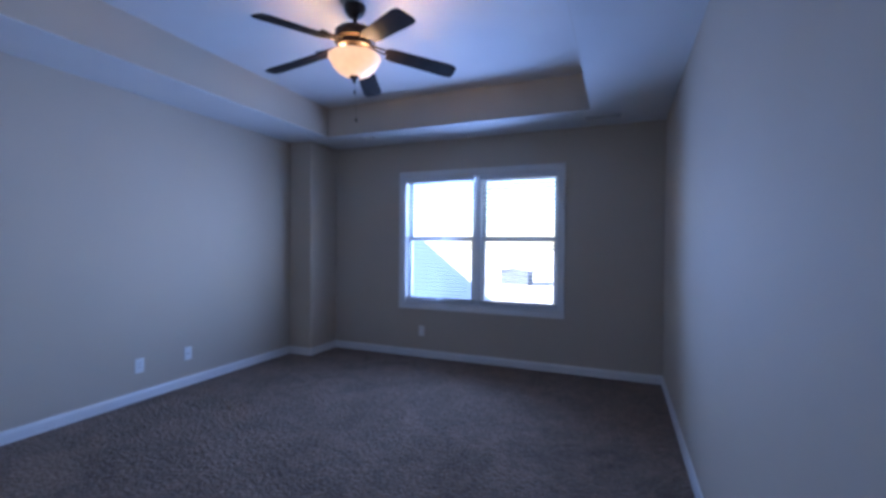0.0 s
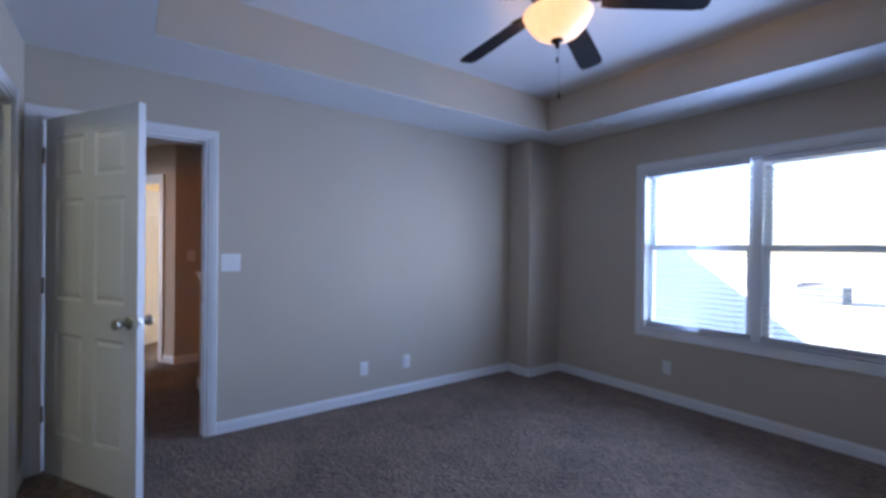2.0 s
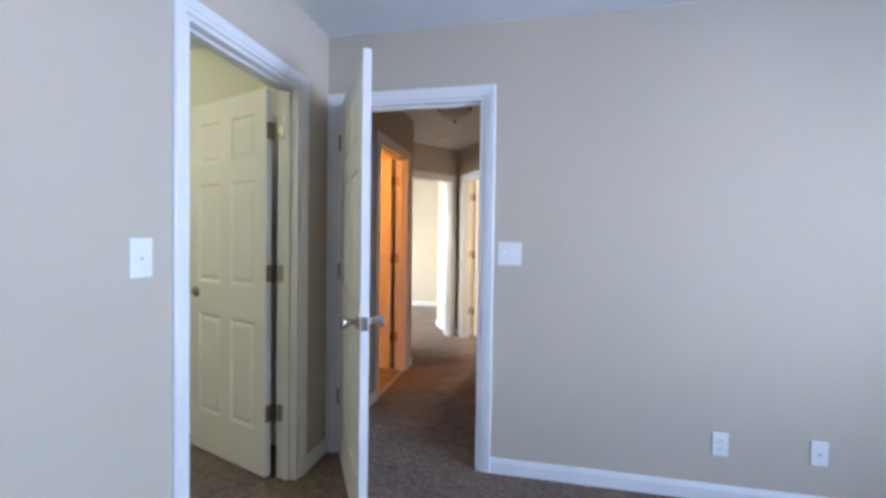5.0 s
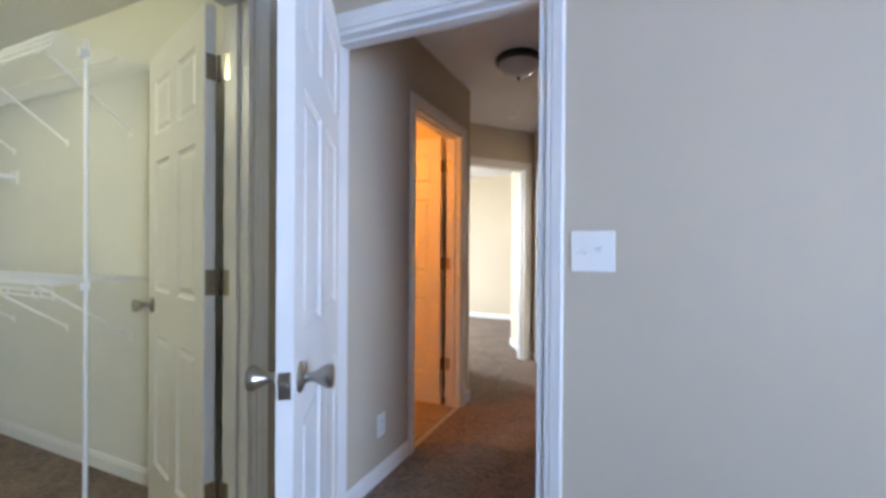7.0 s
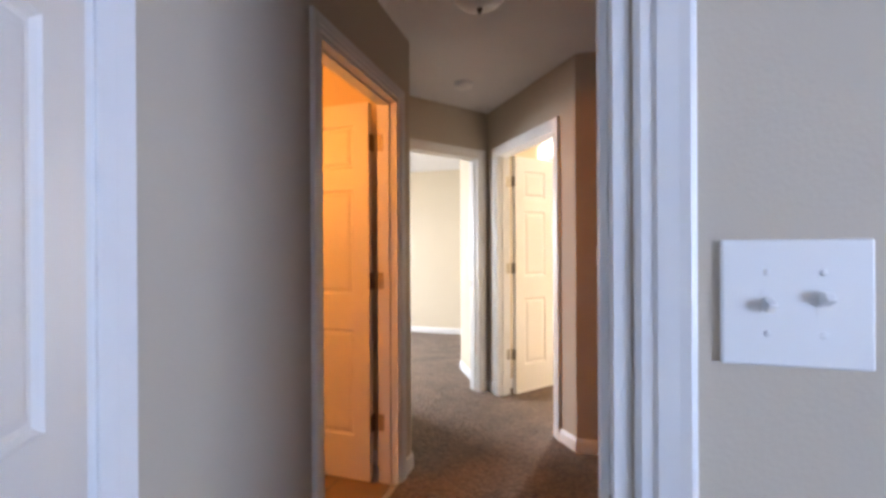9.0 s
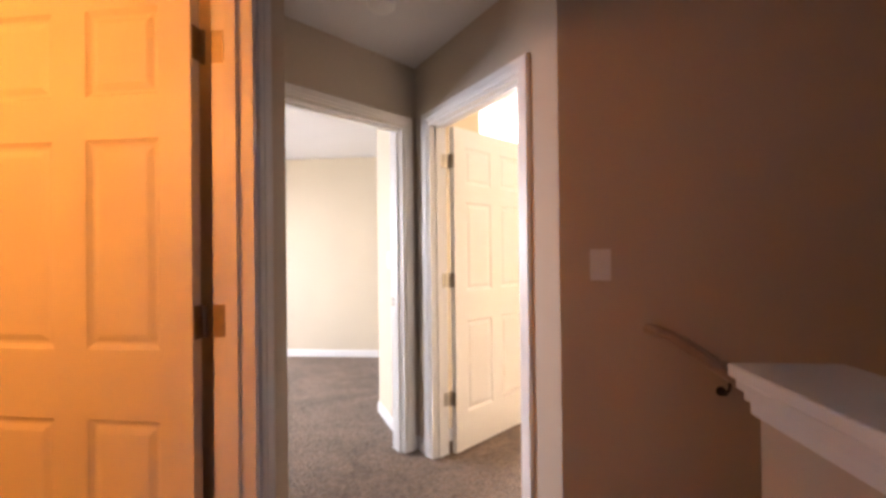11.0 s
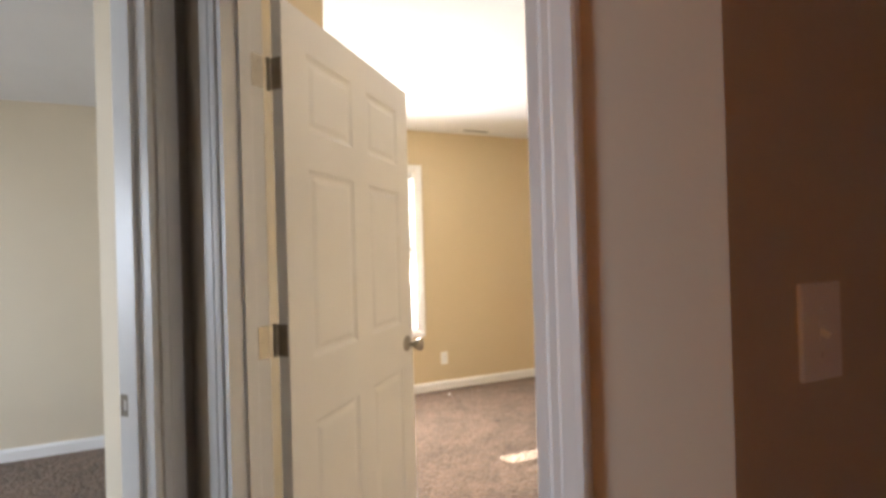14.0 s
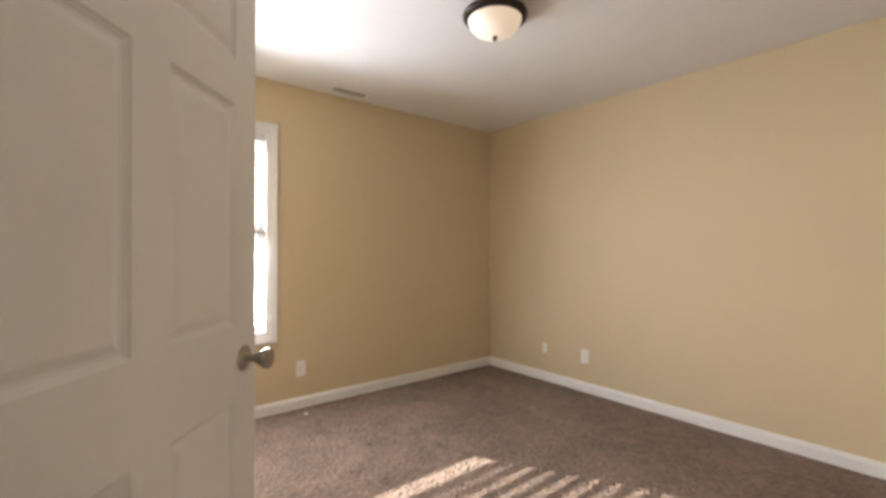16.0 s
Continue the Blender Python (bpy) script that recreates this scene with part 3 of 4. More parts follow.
def ceiling_fan(place, turn):
    ob = thing("ceiling_fan", pose(place[0], place[1], TZ), "dark bronze five-blade ceiling fan with lit alabaster bowl", "ceiling fan")
    part("canopy", lathe(bmesh.new(), [(0, 0), (0.066, 0), (0.068, -0.012), (0.060, -0.040), (0.040, -0.066), (0.020, -0.074), (0, -0.074)], 32), BRONZE, ob, smooth=True)
    part("downrod", lathe(bmesh.new(), [(0, -0.07), (0.0135, -0.07), (0.0135, -0.155), (0.024, -0.160), (0.030, -0.180), (0, -0.180)], 20), BRONZE, ob, smooth=True)
    part("motor_housing", lathe(bmesh.new(), [(0, -0.172), (0.060, -0.172), (0.105, -0.180), (0.122, -0.196), (0.124, -0.236), (0.130, -0.240), (0.130, -0.252), (0.112, -0.262), (0.105, -0.290), (0.075, -0.300), (0, -0.300)], 40), BRONZE, ob, smooth=True)
    part("switch_housing", lathe(bmesh.new(), [(0, -0.298), (0.066, -0.298), (0.070, -0.325), (0.060, -0.338), (0.020, -0.346), (0.008, -0.352), (0.008, -0.468), (0, -0.468)], 36), BRONZE, ob, smooth=True)
    bowl = [(0.160, -0.346), (0.164, -0.352), (0.160, -0.362), (0.150, -0.380), (0.132, -0.410), (0.104, -0.440), (0.070, -0.460), (0.030, -0.470), (0, -0.471)]
    part("glass_bowl", lathe(bmesh.new(), bowl, 40), BOWL_FAN, ob, "glowing cream alabaster glass bowl", smooth=True)
    part("finial", lathe(bmesh.new(), [(0, -0.466), (0.030, -0.467), (0.031, -0.476), (0.018, -0.484), (0.011, -0.492), (0.013, -0.500), (0.007, -0.508), (0, -0.510)], 20), BRONZE, ob, smooth=True)
    for n, (dx, length) in enumerate(((0.0, 0.05), (0.012, 0.225))):
        part("pull_chain", tube(bmesh.new(), [(dx, 0, -0.50), (dx, 0, -0.51 - length)], 0.0007, 6), BRONZE, ob)
        part("chain_fob", lathe(bmesh.new(), [(0, -0.50), (0.004, -0.502), (0.006, -0.515), (0.004, -0.528), (0, -0.530)], 12, Matrix.Translation((dx, 0, -length))), BRONZE, ob, smooth=True)
    for n in range(5):
        turn_m = Matrix.Rotation(radians(turn + 72 * n), 4, "Z")
        bm = bmesh.new()
        for y in (-0.022, 0.022):
            tube(bm, [(0.10, y * 0.5, -0.268), (0.135, y, -0.278), (0.175, y * 1.3, -0.288), (0.22, y * 0.8, -0.290)], 0.006, 8)
        box(bm, 0.19, 0.27, -0.035, 0.035, -0.2925, -0.2885, 0.0015)
        part("blade_iron", bm, BRONZE, ob, m=turn_m, smooth=True)
        bm = bmesh.new()
        outline = [(0.20, -0.050), (0.24, -0.058), (0.60, -0.068), (0.645, -0.062), (0.66, -0.040), (0.66, 0.040), (0.645, 0.062), (0.60, 0.068), (0.24, 0.058), (0.20, 0.050)]
        prism(bm, outline, -0.0035, 0.0035)
        bmesh.ops.bevel(bm, geom=[e for e in bm.edges if abs(e.verts[0].co.z - e.verts[1].co.z) < 1e-6], offset=0.0015, segments=1, affect="EDGES")
        part("blade", bm, BLADE, ob, m=turn_m @ Matrix.Translation((0.2, 0, -0.300)) @ Matrix.Rotation(radians(7.7), 4, "Y") @ Matrix.Translation((-0.2, 0, 0)) @ Matrix.Rotation(radians(-12), 4, "X"))
    for piece in ob.children:
        if not piece.name.startswith("canopy"):
            piece.matrix_basis = Matrix.Translation((0, 0, 0.03)) @ piece.matrix_basis
    return ob


ceiling_fan(FAN, 39)

# ---- ceiling lamps and detector ----


def dome_lamp(place, z, radius, glass, label):
    ob = thing("ceiling_light", pose(place[0], place[1], z), label, "ceiling light")
    s_ = radius / 0.165
    part("base_ring", lathe(bmesh.new(), [(r * s_, h) for r, h in ((0, 0), (0.150, 0), (0.163, -0.010), (0.168, -0.026), (0.160, -0.040), (0.140, -0.046), (0, -0.046))], 44), BRONZE, ob, smooth=True)
    part("glass_bowl", lathe(bmesh.new(), [(r * s_, h) for r, h in ((0.140, -0.044), (0.138, -0.055), (0.128, -0.078), (0.105, -0.102), (0.072, -0.120), (0.036, -0.129), (0, -0.131))], 44), glass, ob, smooth=True)
    part("finial", lathe(bmesh.new(), [(0, -0.128), (0.013, -0.129), (0.014, -0.136), (0.008, -0.142), (0.010, -0.148), (0.005, -0.154), (0, -0.155)], 16), BRONZE, ob, smooth=True)
    return ob


dome_lamp((-1.378, 0.485), 2.44, 0.150, BOWL_OFF, "flush bronze ceiling light with unlit frosted bowl")
dome_lamp((-4.11, 2.225), 2.44, 0.165, BOWL_ON, "flush bronze ceiling light with lit frosted bowl")
dome_lamp((1.35, -1.35), 2.44, 0.14, BOWL_OFF, "flush bronze closet ceiling light with frosted bowl")


def vanity_light(place, towards):
    """A wall bar with three upturned glass shades."""
    ob = thing("vanity_light", wall_pose(place, towards), "bronze bathroom wall light with three frosted shades", "wall light")
    part("back_plate", box(bmesh.new(), -0.26, 0.26, -0.022, 0.0, -0.045, 0.045, 0.004), BRONZE, ob)
    for x in (-0.19, 0.0, 0.19):
        arm = part("arm", tube(bmesh.new(), [(x, -0.02, 0.0), (x, -0.07, -0.012), (x, -0.10, 0.012)], 0.009, 10), BRONZE, ob, smooth=True)
        shade = lathe(bmesh.new(), [(0.022, 0.01), (0.034, 0.018), (0.046, 0.045), (0.056, 0.090), (0.060, 0.105), (0.057, 0.105), (0.043, 0.046), (0.030, 0.022)], 24, Matrix.Translation((x, -0.10, 0.0)))
        part("shade", shade, BOWL_OFF, arm, "frosted bell shade", smooth=True)
    return ob


det = thing("smoke_detector", pose(-2.53, 0.133, 2.44), "round white smoke detector on the hall ceiling", "smoke detector")
part("base_plate", lathe(bmesh.new(), [(0, 0), (0.070, 0), (0.070, -0.008), (0.0, -0.008)], 32), PLATE, det, smooth=True)
bm = lathe(bmesh.new(), [(0, -0.008), (0.062, -0.008), (0.064, -0.022), (0.050, -0.034), (0.022, -0.038), (0, -0.038)], 32)
part("cover", bm, PLATE, det, smooth=True)


def vent(place, w, d, slats, label):
    ob = thing("ceiling_vent", pose(*place), label, "vent")
    bm = bmesh.new()
    e = 0.018
    for x0, x1, y0, y1 in ((-w / 2 - e, w / 2 + e, -d / 2 - e, -d / 2), (-w / 2 - e, w / 2 + e, d / 2, d / 2 + e), (-w / 2 - e, -w / 2, -d / 2, d / 2), (w / 2, w / 2 + e, -d / 2, d / 2)):
        box(bm, x0, x1, y0, y1, -0.007, 0.0, 0.001)
    part("frame", bm, PLATE, ob)
    part("backing", box(bmesh.new(), -w / 2, w / 2, -d / 2, d / 2, -0.0015, -0.0005), DUCT, ob)
    bm = box(bmesh.new(), -w / 2, w / 2, -0.007, 0.007, -0.0006, 0.0006)
    first = part("slat", bm, PLATE, ob, m=pose(0, -d / 2 + d / (2 * slats), -0.006, 35))
    for i in range(1, slats):
        one = new("slat", first.data)
        one.parent = ob
        one.matrix_basis = pose(0, -d / 2 + d * (i + 0.5) / slats, -0.006, 35)
    return ob


vent((3.40, 3.97, 2.44), 0.30, 0.09, 5, "white slotted supply vent in the ceiling border")
vent((1.00, 3.92, 2.44), 0.12, 0.09, 5, "small white vent in the ceiling border")
vent((-5.63, 2.16, 2.44), 0.09, 0.28, 5, "white slotted supply vent in the bedroom ceiling")
vent((0.27, -1.04, 2.44), 0.30, 0.30, 14, "square white return vent in the closet ceiling")

# ---- switches, outlets, thermostat ----


def wall_pose(place, towards):
    """A pose on a wall at place, with x along the wall, y into it and z up; towards: the way the wall faces."""
    return pose(*place, 0, 0, math.degrees(math.atan2(towards[1], towards[0])) + 90)


def plate(name, m, w, h, kind_, gangs, label):
    ob = thing(name, m, label, name.replace("_", " "))
    part("cover_plate", box(bmesh.new(), -w / 2, w / 2, -0.006, 0.0, -h / 2, h / 2, 0.0025), PLATE, ob)
    for g in range(gangs):
        x = (g - (gangs - 1) / 2) * 0.046
        if kind_ == "toggle":
            part("toggle_slot", box(bmesh.new(), x - 0.006, x + 0.006, -0.0066, -0.005, -0.013, 0.013), PLATE, ob)
            bm = box(bmesh.new(), -0.0045, 0.0045, -0.014, 0.0, -0.005, 0.005, 0.0015)
            part("toggle", bm, PLATE, ob, m=pose(x, -0.004, 0.002, -28 if g % 2 else 30))
            for z in (0.030, -0.030):
                part("screw", lathe(bmesh.new(), [(0, 0.0015), (0.003, 0.001), (0.0034, 0)], 10, Matrix.Translation((x, -0.006, z)) @ Matrix.Rotation(radians(90), 4, "X")), PLATE, ob)
        elif kind_ == "outlet":
            for z in (0.020, -0.020):
                socket = part("socket", box(bmesh.new(), -0.017, 0.017, -0.0085, -0.005, z - 0.014, z + 0.014, 0.002), PLATE, ob)
                bm = bmesh.new()
                for sx in (-0.0065, 0.0065):
                    box(bm, sx - 0.0011, sx + 0.0011, -0.0090, -0.008, z - 0.002, z + 0.007)
                lathe(bm, [(0, 0.0006), (0.0024, 0.0006), (0.0024, 0)], 8, Matrix.Translation((0, -0.0085, z - 0.007)) @ Matrix.Rotation(radians(90), 4, "X"))
                part("slots", bm, SLOT, socket)
            part("screw", lathe(bmesh.new(), [(0, 0.0015), (0.003, 0.001), (0.0034, 0)], 10, Matrix.Translation((0, -0.006, 0)) @ Matrix.Rotation(radians(90), 4, "X")), PLATE, ob)
        elif kind_ == "jack":
            part("jack", lathe(bmesh.new(), [(0, 0.012), (0.003, 0.012), (0.0045, 0.010), (0.0048, 0)], 12, Matrix.Translation((0, -0.006, 0)) @ Matrix.Rotation(radians(90), 4, "X")), NICKEL, ob)
    return ob


E_, S_ = (1, 0), (0, -1)
vanity_light((-0.4, -0.95, 1.98), (-1, 0))
plate("light_switch", wall_pose((0, 1.0655, 1.198), E_), 0.126, 0.124, "toggle", 2, "white two-gang toggle switch beside the door")
plate("light_switch", wall_pose((1.232, 0, 1.200), (0, 1)), 0.080, 0.124, "toggle", 1, "white single toggle switch beside the closet door")
plate("wall_outlet", wall_pose((0, 2.106, 0.284), E_), 0.072, 0.116, "outlet", 1, "white duplex outlet low on the greige wall")
plate("cable_outlet", wall_pose((0, 2.525, 0.287), E_), 0.072, 0.116, "jack", 1, "white cable jack plate low on the greige wall")
plate("wall_outlet", wall_pose((1.474, 4.28, 0.296), S_), 0.072, 0.116, "outlet", 1, "white duplex outlet under the large window")
plate("wall_outlet", wall_pose((-0.534, -0.015, 0.285), (0, 1)), 0.072, 0.116, "outlet", 1, "white duplex outlet on the hall wall")
plate("light_switch", wall_pose((-2.272, 1.056, 1.200), E_), 0.080, 0.124, "toggle", 1, "white toggle switch above the stairs")
plate("wall_outlet", wall_pose((-5.768, 1.828, 0.298), E_), 0.072, 0.116, "outlet", 1, "white duplex outlet beside the bedroom window")
plate("wall_outlet", wall_pose((-4.63, 3.848, 0.300), S_), 0.072, 0.116, "outlet", 1, "white duplex outlet low on the tan wall")
plate("cable_outlet", wall_pose((-5.05, 3.848, 0.300), S_), 0.045, 0.09, "jack", 1, "small white cable jack on the tan wall")
D4 = (Vector(EE) - Vector(HC)).normalized()
T4 = (-D4.y, D4.x) if Vector((-D4.y, D4.x)).y > 0 else (D4.y, -D4.x)
spot = Vector(HC) + D4 * 0.535
th = thing("thermostat", wall_pose((spot.x, spot.y, 1.575), T4), "white wall thermostat beside the bedroom door", "thermostat")
part("back_plate", box(bmesh.new(), -0.058, 0.058, -0.006, 0, -0.050, 0.050, 0.002), PLATE, th)
part("cover", box(bmesh.new(), -0.054, 0.054, -0.030, -0.005, -0.046, 0.046, 0.005), PLATE, th)
part("display", box(bmesh.new(), -0.030, 0.030, -0.0306, -0.0296, 0.0, 0.028), SLOT, th)
spot = Vector(HC) + D4 * 0.27
plate("light_switch", wall_pose((spot.x, spot.y, 1.20), T4), 0.072, 0.116, "toggle", 1, "white toggle switch beside the thermostat")
spot = Vector(ROOMS["back_bedroom"][0][0]) * 0.55 + Vector(ROOMS["back_bedroom"][0][1]) * 0.45
dd = (Vector(ROOMS["back_bedroom"][0][1]) - Vector(ROOMS["back_bedroom"][0][0])).normalized()
plate("light_switch", wall_pose((spot.x, spot.y, 1.20), (-dd.y, dd.x)), 0.072, 0.116, "toggle", 1, "white toggle switch inside the back bedroom")
plate("wall_outlet", wall_pose((-5.615, -2.05, 0.300), E_), 0.072, 0.116, "outlet", 1, "white duplex outlet on the cream wall")

# ---- strike plates and jamb hinge plates ----


def strike(number, x, y, z):
    top = bpy.data.objects["door_frame_%d" % number]
    bm = bmesh.new()
    s_ = 0.0015
    for z0, z1, y0, y1 in ((z - 0.028, z - 0.014, -0.014, 0.014), (z + 0.014, z + 0.028, -0.014, 0.014), (z - 0.014, z + 0.014, -0.014, -0.006), (z - 0.014, z + 0.014, 0.006, 0.014)):
        box(bm, x - s_, x + s_, y + y0, y + y1, z0, z1)
    part("strike_plate", bm, NICKEL, top)


def hinge_plates(number, x, y, zs):
    top = bpy.data.objects["door_frame_%d" % number]
    for z in zs:
        bm = box(bmesh.new(), x - 0.0012, x + 0.0012, y - 0.017, y + 0.017, z - 0.044, z + 0.044, 0.0005)
        for dy, dz in ((0.004, 0.028), (-0.006, 0.0), (0.004, -0.028)):
            box(bm, x - 0.0022, x + 0.0022, y + dy - 0.003, y + dy + 0.003, z + dz - 0.003, z + dz + 0.003)
        part("hinge_plate", bm, NICKEL, top)


def span(key):
    a, b = DOORWAYS[key][:2]
    return (Vector(b) - Vector(a)).length


W1, W2, W3, W4, W5 = (span(k) for k in ("hall", "closet", "bath", "back", "bedroom"))
for number, w_, deep_side in ((1, W1, False), (2, W2, True), (3, W3, True), (5, W5, True)):
    top = bpy.data.objects["door_frame_%d" % number]
    pin = bpy.data.objects["door_%d" % number].matrix_basis.translation
    local = top.matrix_basis.inverted() @ Vector((pin.x, pin.y, 0))
    near = local.x < w_ / 2
    y = 0.098 if deep_side else 0.017
    if number != 1:
        hinge_plates(number, 0.0165 if near else w_ - 0.0165, y, (0.318 if number == 3 else 0.345, 1.08, 1.82))
    strike(number, w_ - 0.0165 if near else 0.0165, y, 0.94)
top = bpy.data.objects["door_frame_4"]
p4 = top.matrix_basis.inverted() @ Vector((*DOORWAYS["back"][0], 0))
strike(4, 0.0165 if p4.x < W4 / 2 else W4 - 0.0165, 0.098, 0.94)

# ---- stairs, knee wall, handrail ----
knee = thing("knee_wall", pose(-0.115, 1.02, 0), "greige half wall with white moulded cap by the stairs", "half wall", kind="structure")
part("wall_body", box(bmesh.new(), -1.122, 0.0, 0.0, 0.115, -0.3, 1.035), WALL, knee)
bm = box(bmesh.new(), -1.155, 0.0, -0.032, 0.147, 1.052, 1.075, 0.004)
part("cap", bm, TRIM, knee, "white painted cap board")
bm = bmesh.new()
for e, z0, z1 in ((0.010, 1.000, 1.020), (0.016, 1.020, 1.036), (0.024, 1.036, 1.052)):
    box(bm, -1.122 - e, 0.0, -e, 0.115 + e, z0, z1, 0.002)
part("cap_moulding", bm, TRIM, knee)
part("skirting", box(bmesh.new(), -1.134, 0.0, -0.0125, 0.0, 0.0, 0.083, 0.002), TRIM, knee)
part("skirting", box(bmesh.new(), -1.1345, -1.122, -0.0125, 0.115, 0.0, 0.083, 0.002), TRIM, knee)

stairs = thing("stairs", pose(-2.272, 1.13, 0), "carpeted stairs going down beside the wall", "stairs", kind="structure")
for k in range(12):
    part("step", box(bmesh.new(), 0.0, 1.0, 0.255 * k, 0.255 * k + 0.28, -0.19 * (k + 1) - 0.2, -0.19 * (k + 1), 0.012), CARPET, stairs)
part("stringer_wall", box(bmesh.new(), 1.0, 1.08, 0.0, 3.06, -2.6, -0.07), WALL, stairs)
# unseen panel, added to stop daylight leaking in from under the hall floor
bm = box(bmesh.new(), -2.32, -0.07, 1.02, 1.122, -2.75, -0.062)
tagged(part("wall_stairwell", bm, WALL), "unseen painted panel under the hall floor, added against light leaks", "wall", kind="structure")
bm = box(bmesh.new(), -2.272, -0.115, 1.13, 4.28, -2.62, -2.52)
tagged(part("lower_floor", bm, CARPET), "carpeted floor at the foot of the stairs", "carpet", kind="structure")

rail = thing("handrail", pose(-2.272, 1.2, 0), "stained wooden handrail on dark brackets", "handrail")
pts = [(0.0, 0.035, 0.952), (0.030, 0.038, 0.952), (0.052, 0.052, 0.949), (0.062, 0.085, 0.938), (0.062, 0.12, 0.915), (0.062, 2.9, -1.06)]
part("rail", tube(bmesh.new(), pts, 0.021, 14), WOOD, rail, smooth=True)
for y in (0.30, 1.30, 2.30):
    z = 0.922 - (y - 0.11) * 0.7105 - 0.02
    bm = tube(bmesh.new(), [(0.0, y, z - 0.055), (0.03, y, z - 0.06), (0.055, y, z - 0.035), (0.062, y, z)], 0.006, 8)
    lathe(bm, [(0, 0.005), (0.018, 0.004), (0.019, 0)], 16, Matrix.Translation((0, y, z - 0.055)) @ Matrix.Rotation(radians(90), 4, "Y"))
    part("bracket", bm, BRONZE, rail, smooth=True)

# ---- closet: wire shelves, pole and rod ----


def wire_shelf(z, label):
    ob = thing("wire_shelf", pose(0, -1.02, z), label, "shelf", "wire shelves in the closet")
    length, depth = 1.72, 0.400
    for x, zz in ((0.006, 0.0), (depth, 0.0), (depth, -0.028), (0.15, -0.004)):
        part("rail", tube(bmesh.new(), [(x, 0, zz), (x, -length, zz)], 0.0034, 6), WIRE, ob)
    bm = bmesh.new()
    n = 68
    for i in range(n + 1):
        y = -length * i / n
        tube(bm, [(0.006, y, 0.003), (depth, y, 0.003), (depth + 0.002, y, -0.028)], 0.0023, 5)
    tagged(part("wire_deck", bm, WIRE, ob), kind="stuff")
    for y in (-0.17, -0.76, -1.35):
        bm = tube(bmesh.new(), [(depth - 0.01, y, -0.004), (0.004, y, -0.295)], 0.0055, 8)
        box(bm, 0.0, 0.004, y - 0.012, y + 0.012, -0.32, -0.28, 0.001)
        part("support_brace", bm, WIRE, ob)
    for i in range(6):
        y = -0.14 - 0.28 * i
        loop = [(depth - 0.004, y + 0.022 * math.cos(radians(a)) * 1.6, -0.03 - 0.034 * math.sin(radians(a))) for a in range(0, 181, 20)]
        part("hang_loop", tube(bmesh.new(), loop, 0.003, 6), WIRE, ob)
    part("hang_rod", tube(bmesh.new(), [(depth + 0.0, 0, -0.052), (depth + 0.0, -length, -0.052)], 0.0055, 8), WIRE, ob)
    return ob


wire_shelf(2.085, "white wire closet shelf close to the ceiling")
wire_shelf(1.035, "white wire closet shelf at waist height")
pole = thing("shelf_pole", pose(0.245, -1.10, 0), "slim white pole carrying the wire shelves", "pole")
part("pole", tube(bmesh.new(), [(0, 0, 0.0), (0, 0, 2.135)], 0.010, 14), WIRE, pole, smooth=True)
part("foot", lathe(bmesh.new(), [(0, 0), (0.016, 0), (0.015, 0.012), (0, 0.014)], 14), WIRE, pole, smooth=True)
for z in (1.02, 2.07):
    part("clamp", box(bmesh.new(), -0.014, 0.03, -0.014, 0.014, z - 0.02, z + 0.02, 0.003), WIRE, pole)
rod = thing("closet_rod", pose(0, -2.35, 1.62), "white clothes rod on a square wall bracket", "closet rod")
part("bracket", box(bmesh.new(), 0.0, 0.014, -0.04, 0.04, -0.04, 0.04, 0.003), PLATE, rod)
part("rod", tube(bmesh.new(), [(0.0, 0, 0), (2.30, 0, 0)], 0.016, 16), WIRE, rod, smooth=True)

# ---- outside ----
bm = box(bmesh.new(), -400, 400, -400, 400, -3.1, -2.95)
tagged(part("ground", bm, GRASS), "pale dry ground round the houses", "ground", kind="structure")


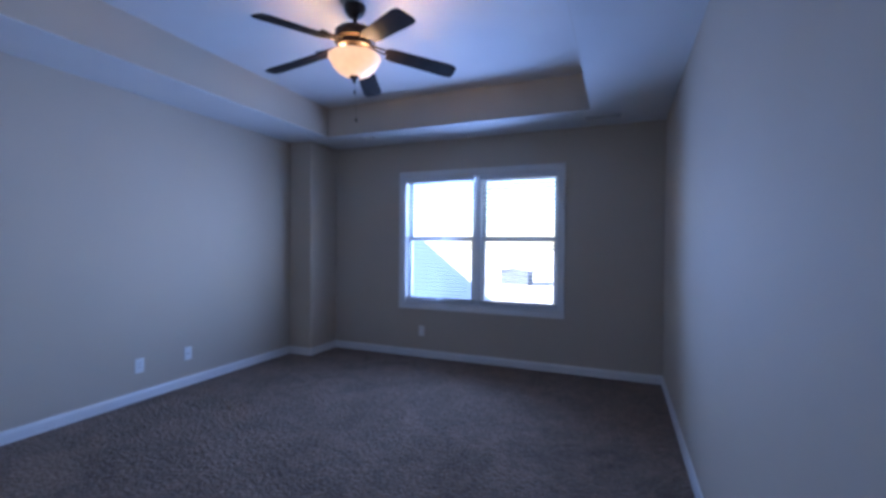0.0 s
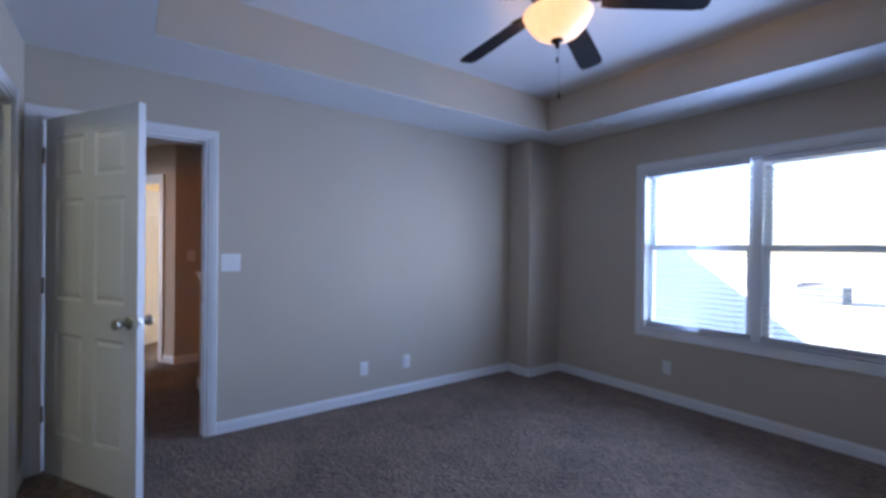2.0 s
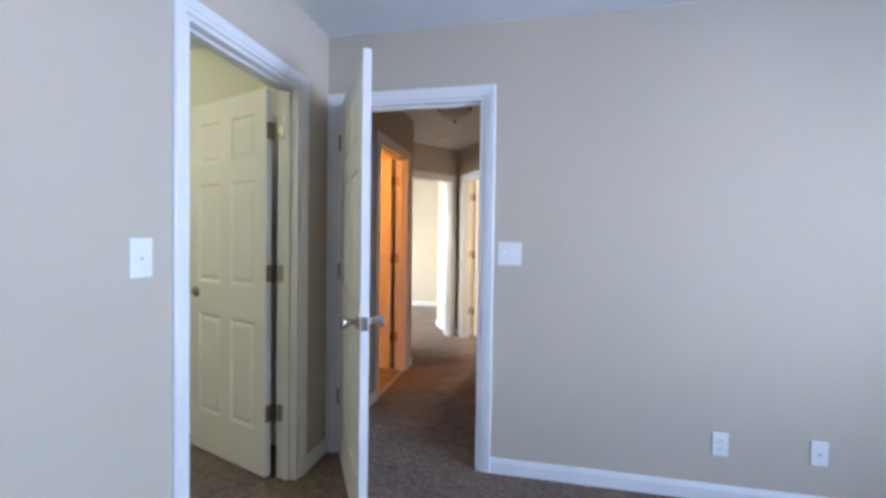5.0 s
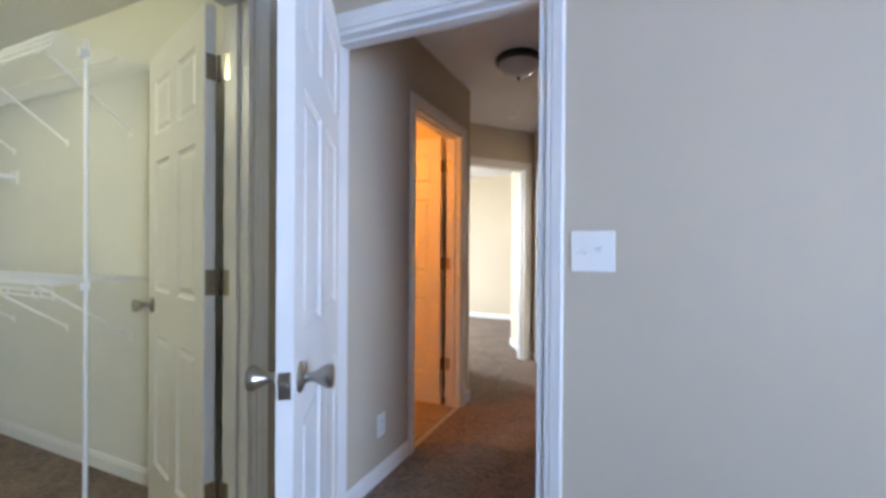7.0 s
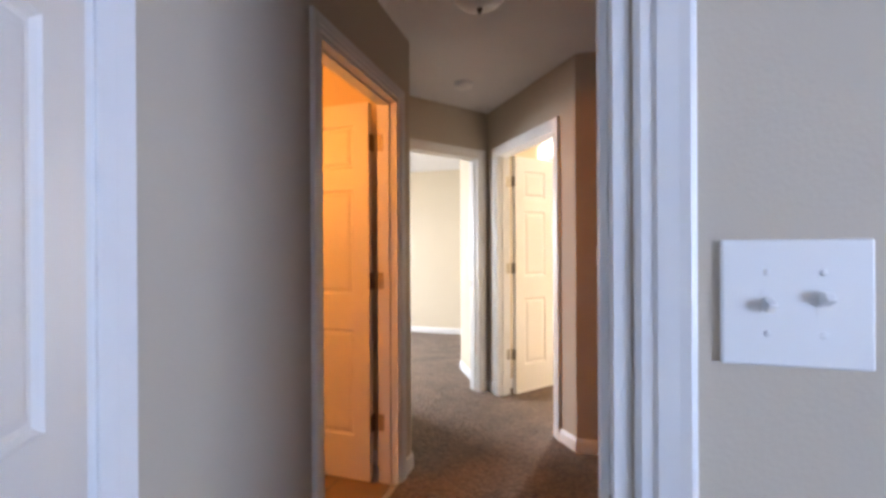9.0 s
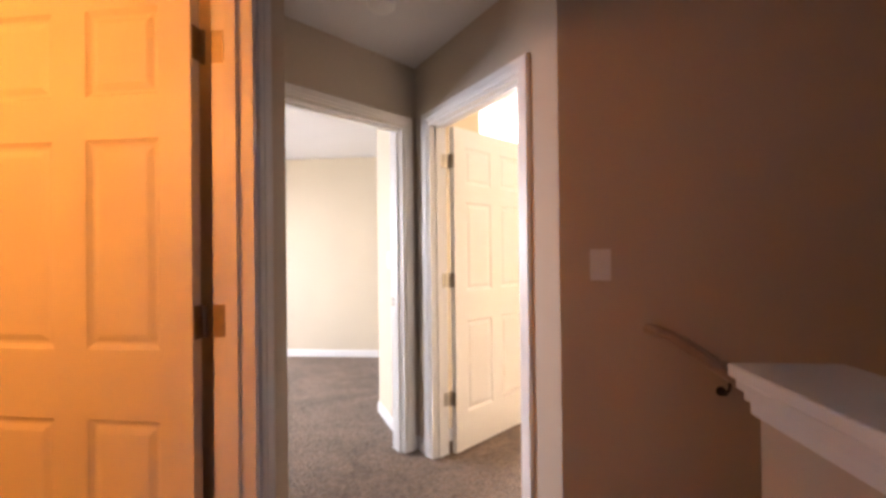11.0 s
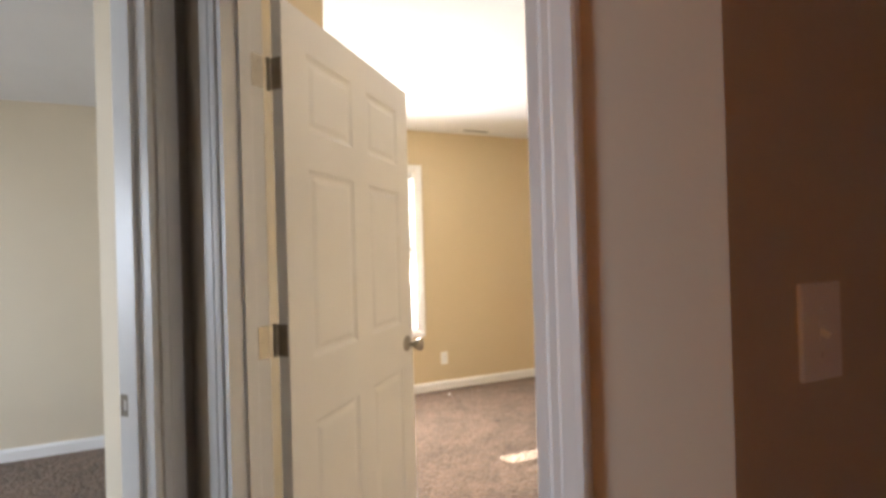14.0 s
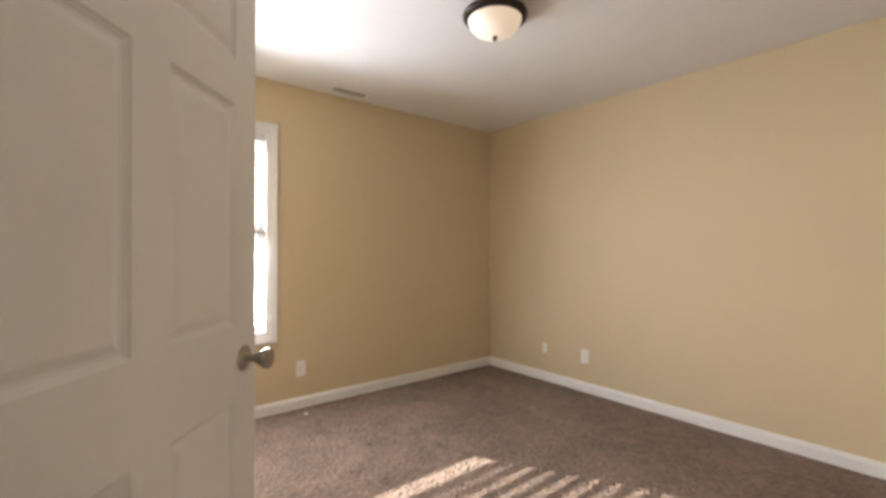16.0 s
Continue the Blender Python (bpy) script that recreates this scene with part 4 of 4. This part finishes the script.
def gable_house(place, width, deep, eave, ridge, label):
    ob = thing("house", pose(*place), label, "house")
    bm = bmesh.new()
    poly = [(-width / 2, 0), (width / 2, 0), (width / 2, eave), (0, ridge), (-width / 2, eave)]
    front = [bm.verts.new((x, 0, z)) for x, z in poly]
    back = [bm.verts.new((x, deep, z)) for x, z in poly]
    bm.faces.new(front)
    bm.faces.new(back[::-1])
    for k in range(5):
        bm.faces.new((front[k], back[k], back[(k + 1) % 5], front[(k + 1) % 5]))
    wall = part("wall", bm, SIDING, ob)
    slope = math.atan2(ridge - eave, width / 2)
    for side in (-1, 1):
        run = math.hypot(width / 2, ridge - eave) + 0.35
        bm = box(bmesh.new(), 0, run, -0.3, deep + 0.3, 0.0, 0.12)
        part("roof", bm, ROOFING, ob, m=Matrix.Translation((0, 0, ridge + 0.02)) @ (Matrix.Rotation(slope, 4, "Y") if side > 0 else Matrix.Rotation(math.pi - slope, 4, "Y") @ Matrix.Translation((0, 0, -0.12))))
    z = 0.1
    while z < ridge - 0.3:
        half = width / 2 if z < eave else width / 2 * (ridge - z) / (ridge - eave)
        part("siding_board", box(bmesh.new(), -half + 0.02, half - 0.02, -0.022, -0.001, z, z + 0.17), SIDING, ob)
        z += 0.19
    return ob


gable_house((-5.6, 7.5, -2.95), 9.6, 11.5, 0.6, 4.35, "neighbouring house with blue-grey siding and grey gable roof")
gable_house((-7.0, 46.0, -2.95), 3.0, 3.0, 1.55, 1.85, "small far house with blue-grey siding")

# ---- crumbs on the bedroom carpet ----


def crumb(place, size, mat, label):
    bm = bmesh.new()
    bmesh.ops.create_icosphere(bm, subdivisions=2, radius=size)
    rng = random.Random(4)
    for v in bm.verts:
        v.co = Vector((v.co.x * 1.5, v.co.y, v.co.z * 0.6)) * rng.uniform(0.75, 1.15)
    low = min(v.co.z for v in bm.verts)
    ob = part("carpet_crumb", bm, mat, m=pose(place[0], place[1], -low), smooth=True)
    return tagged(ob, label, "debris")


crumb((-5.609, 1.809), 0.011, PLATE, "pale crumb of debris lying on the carpet")
crumb((-4.886, 1.923), 0.009, BRONZE, "small dark crumb lying on the carpet")
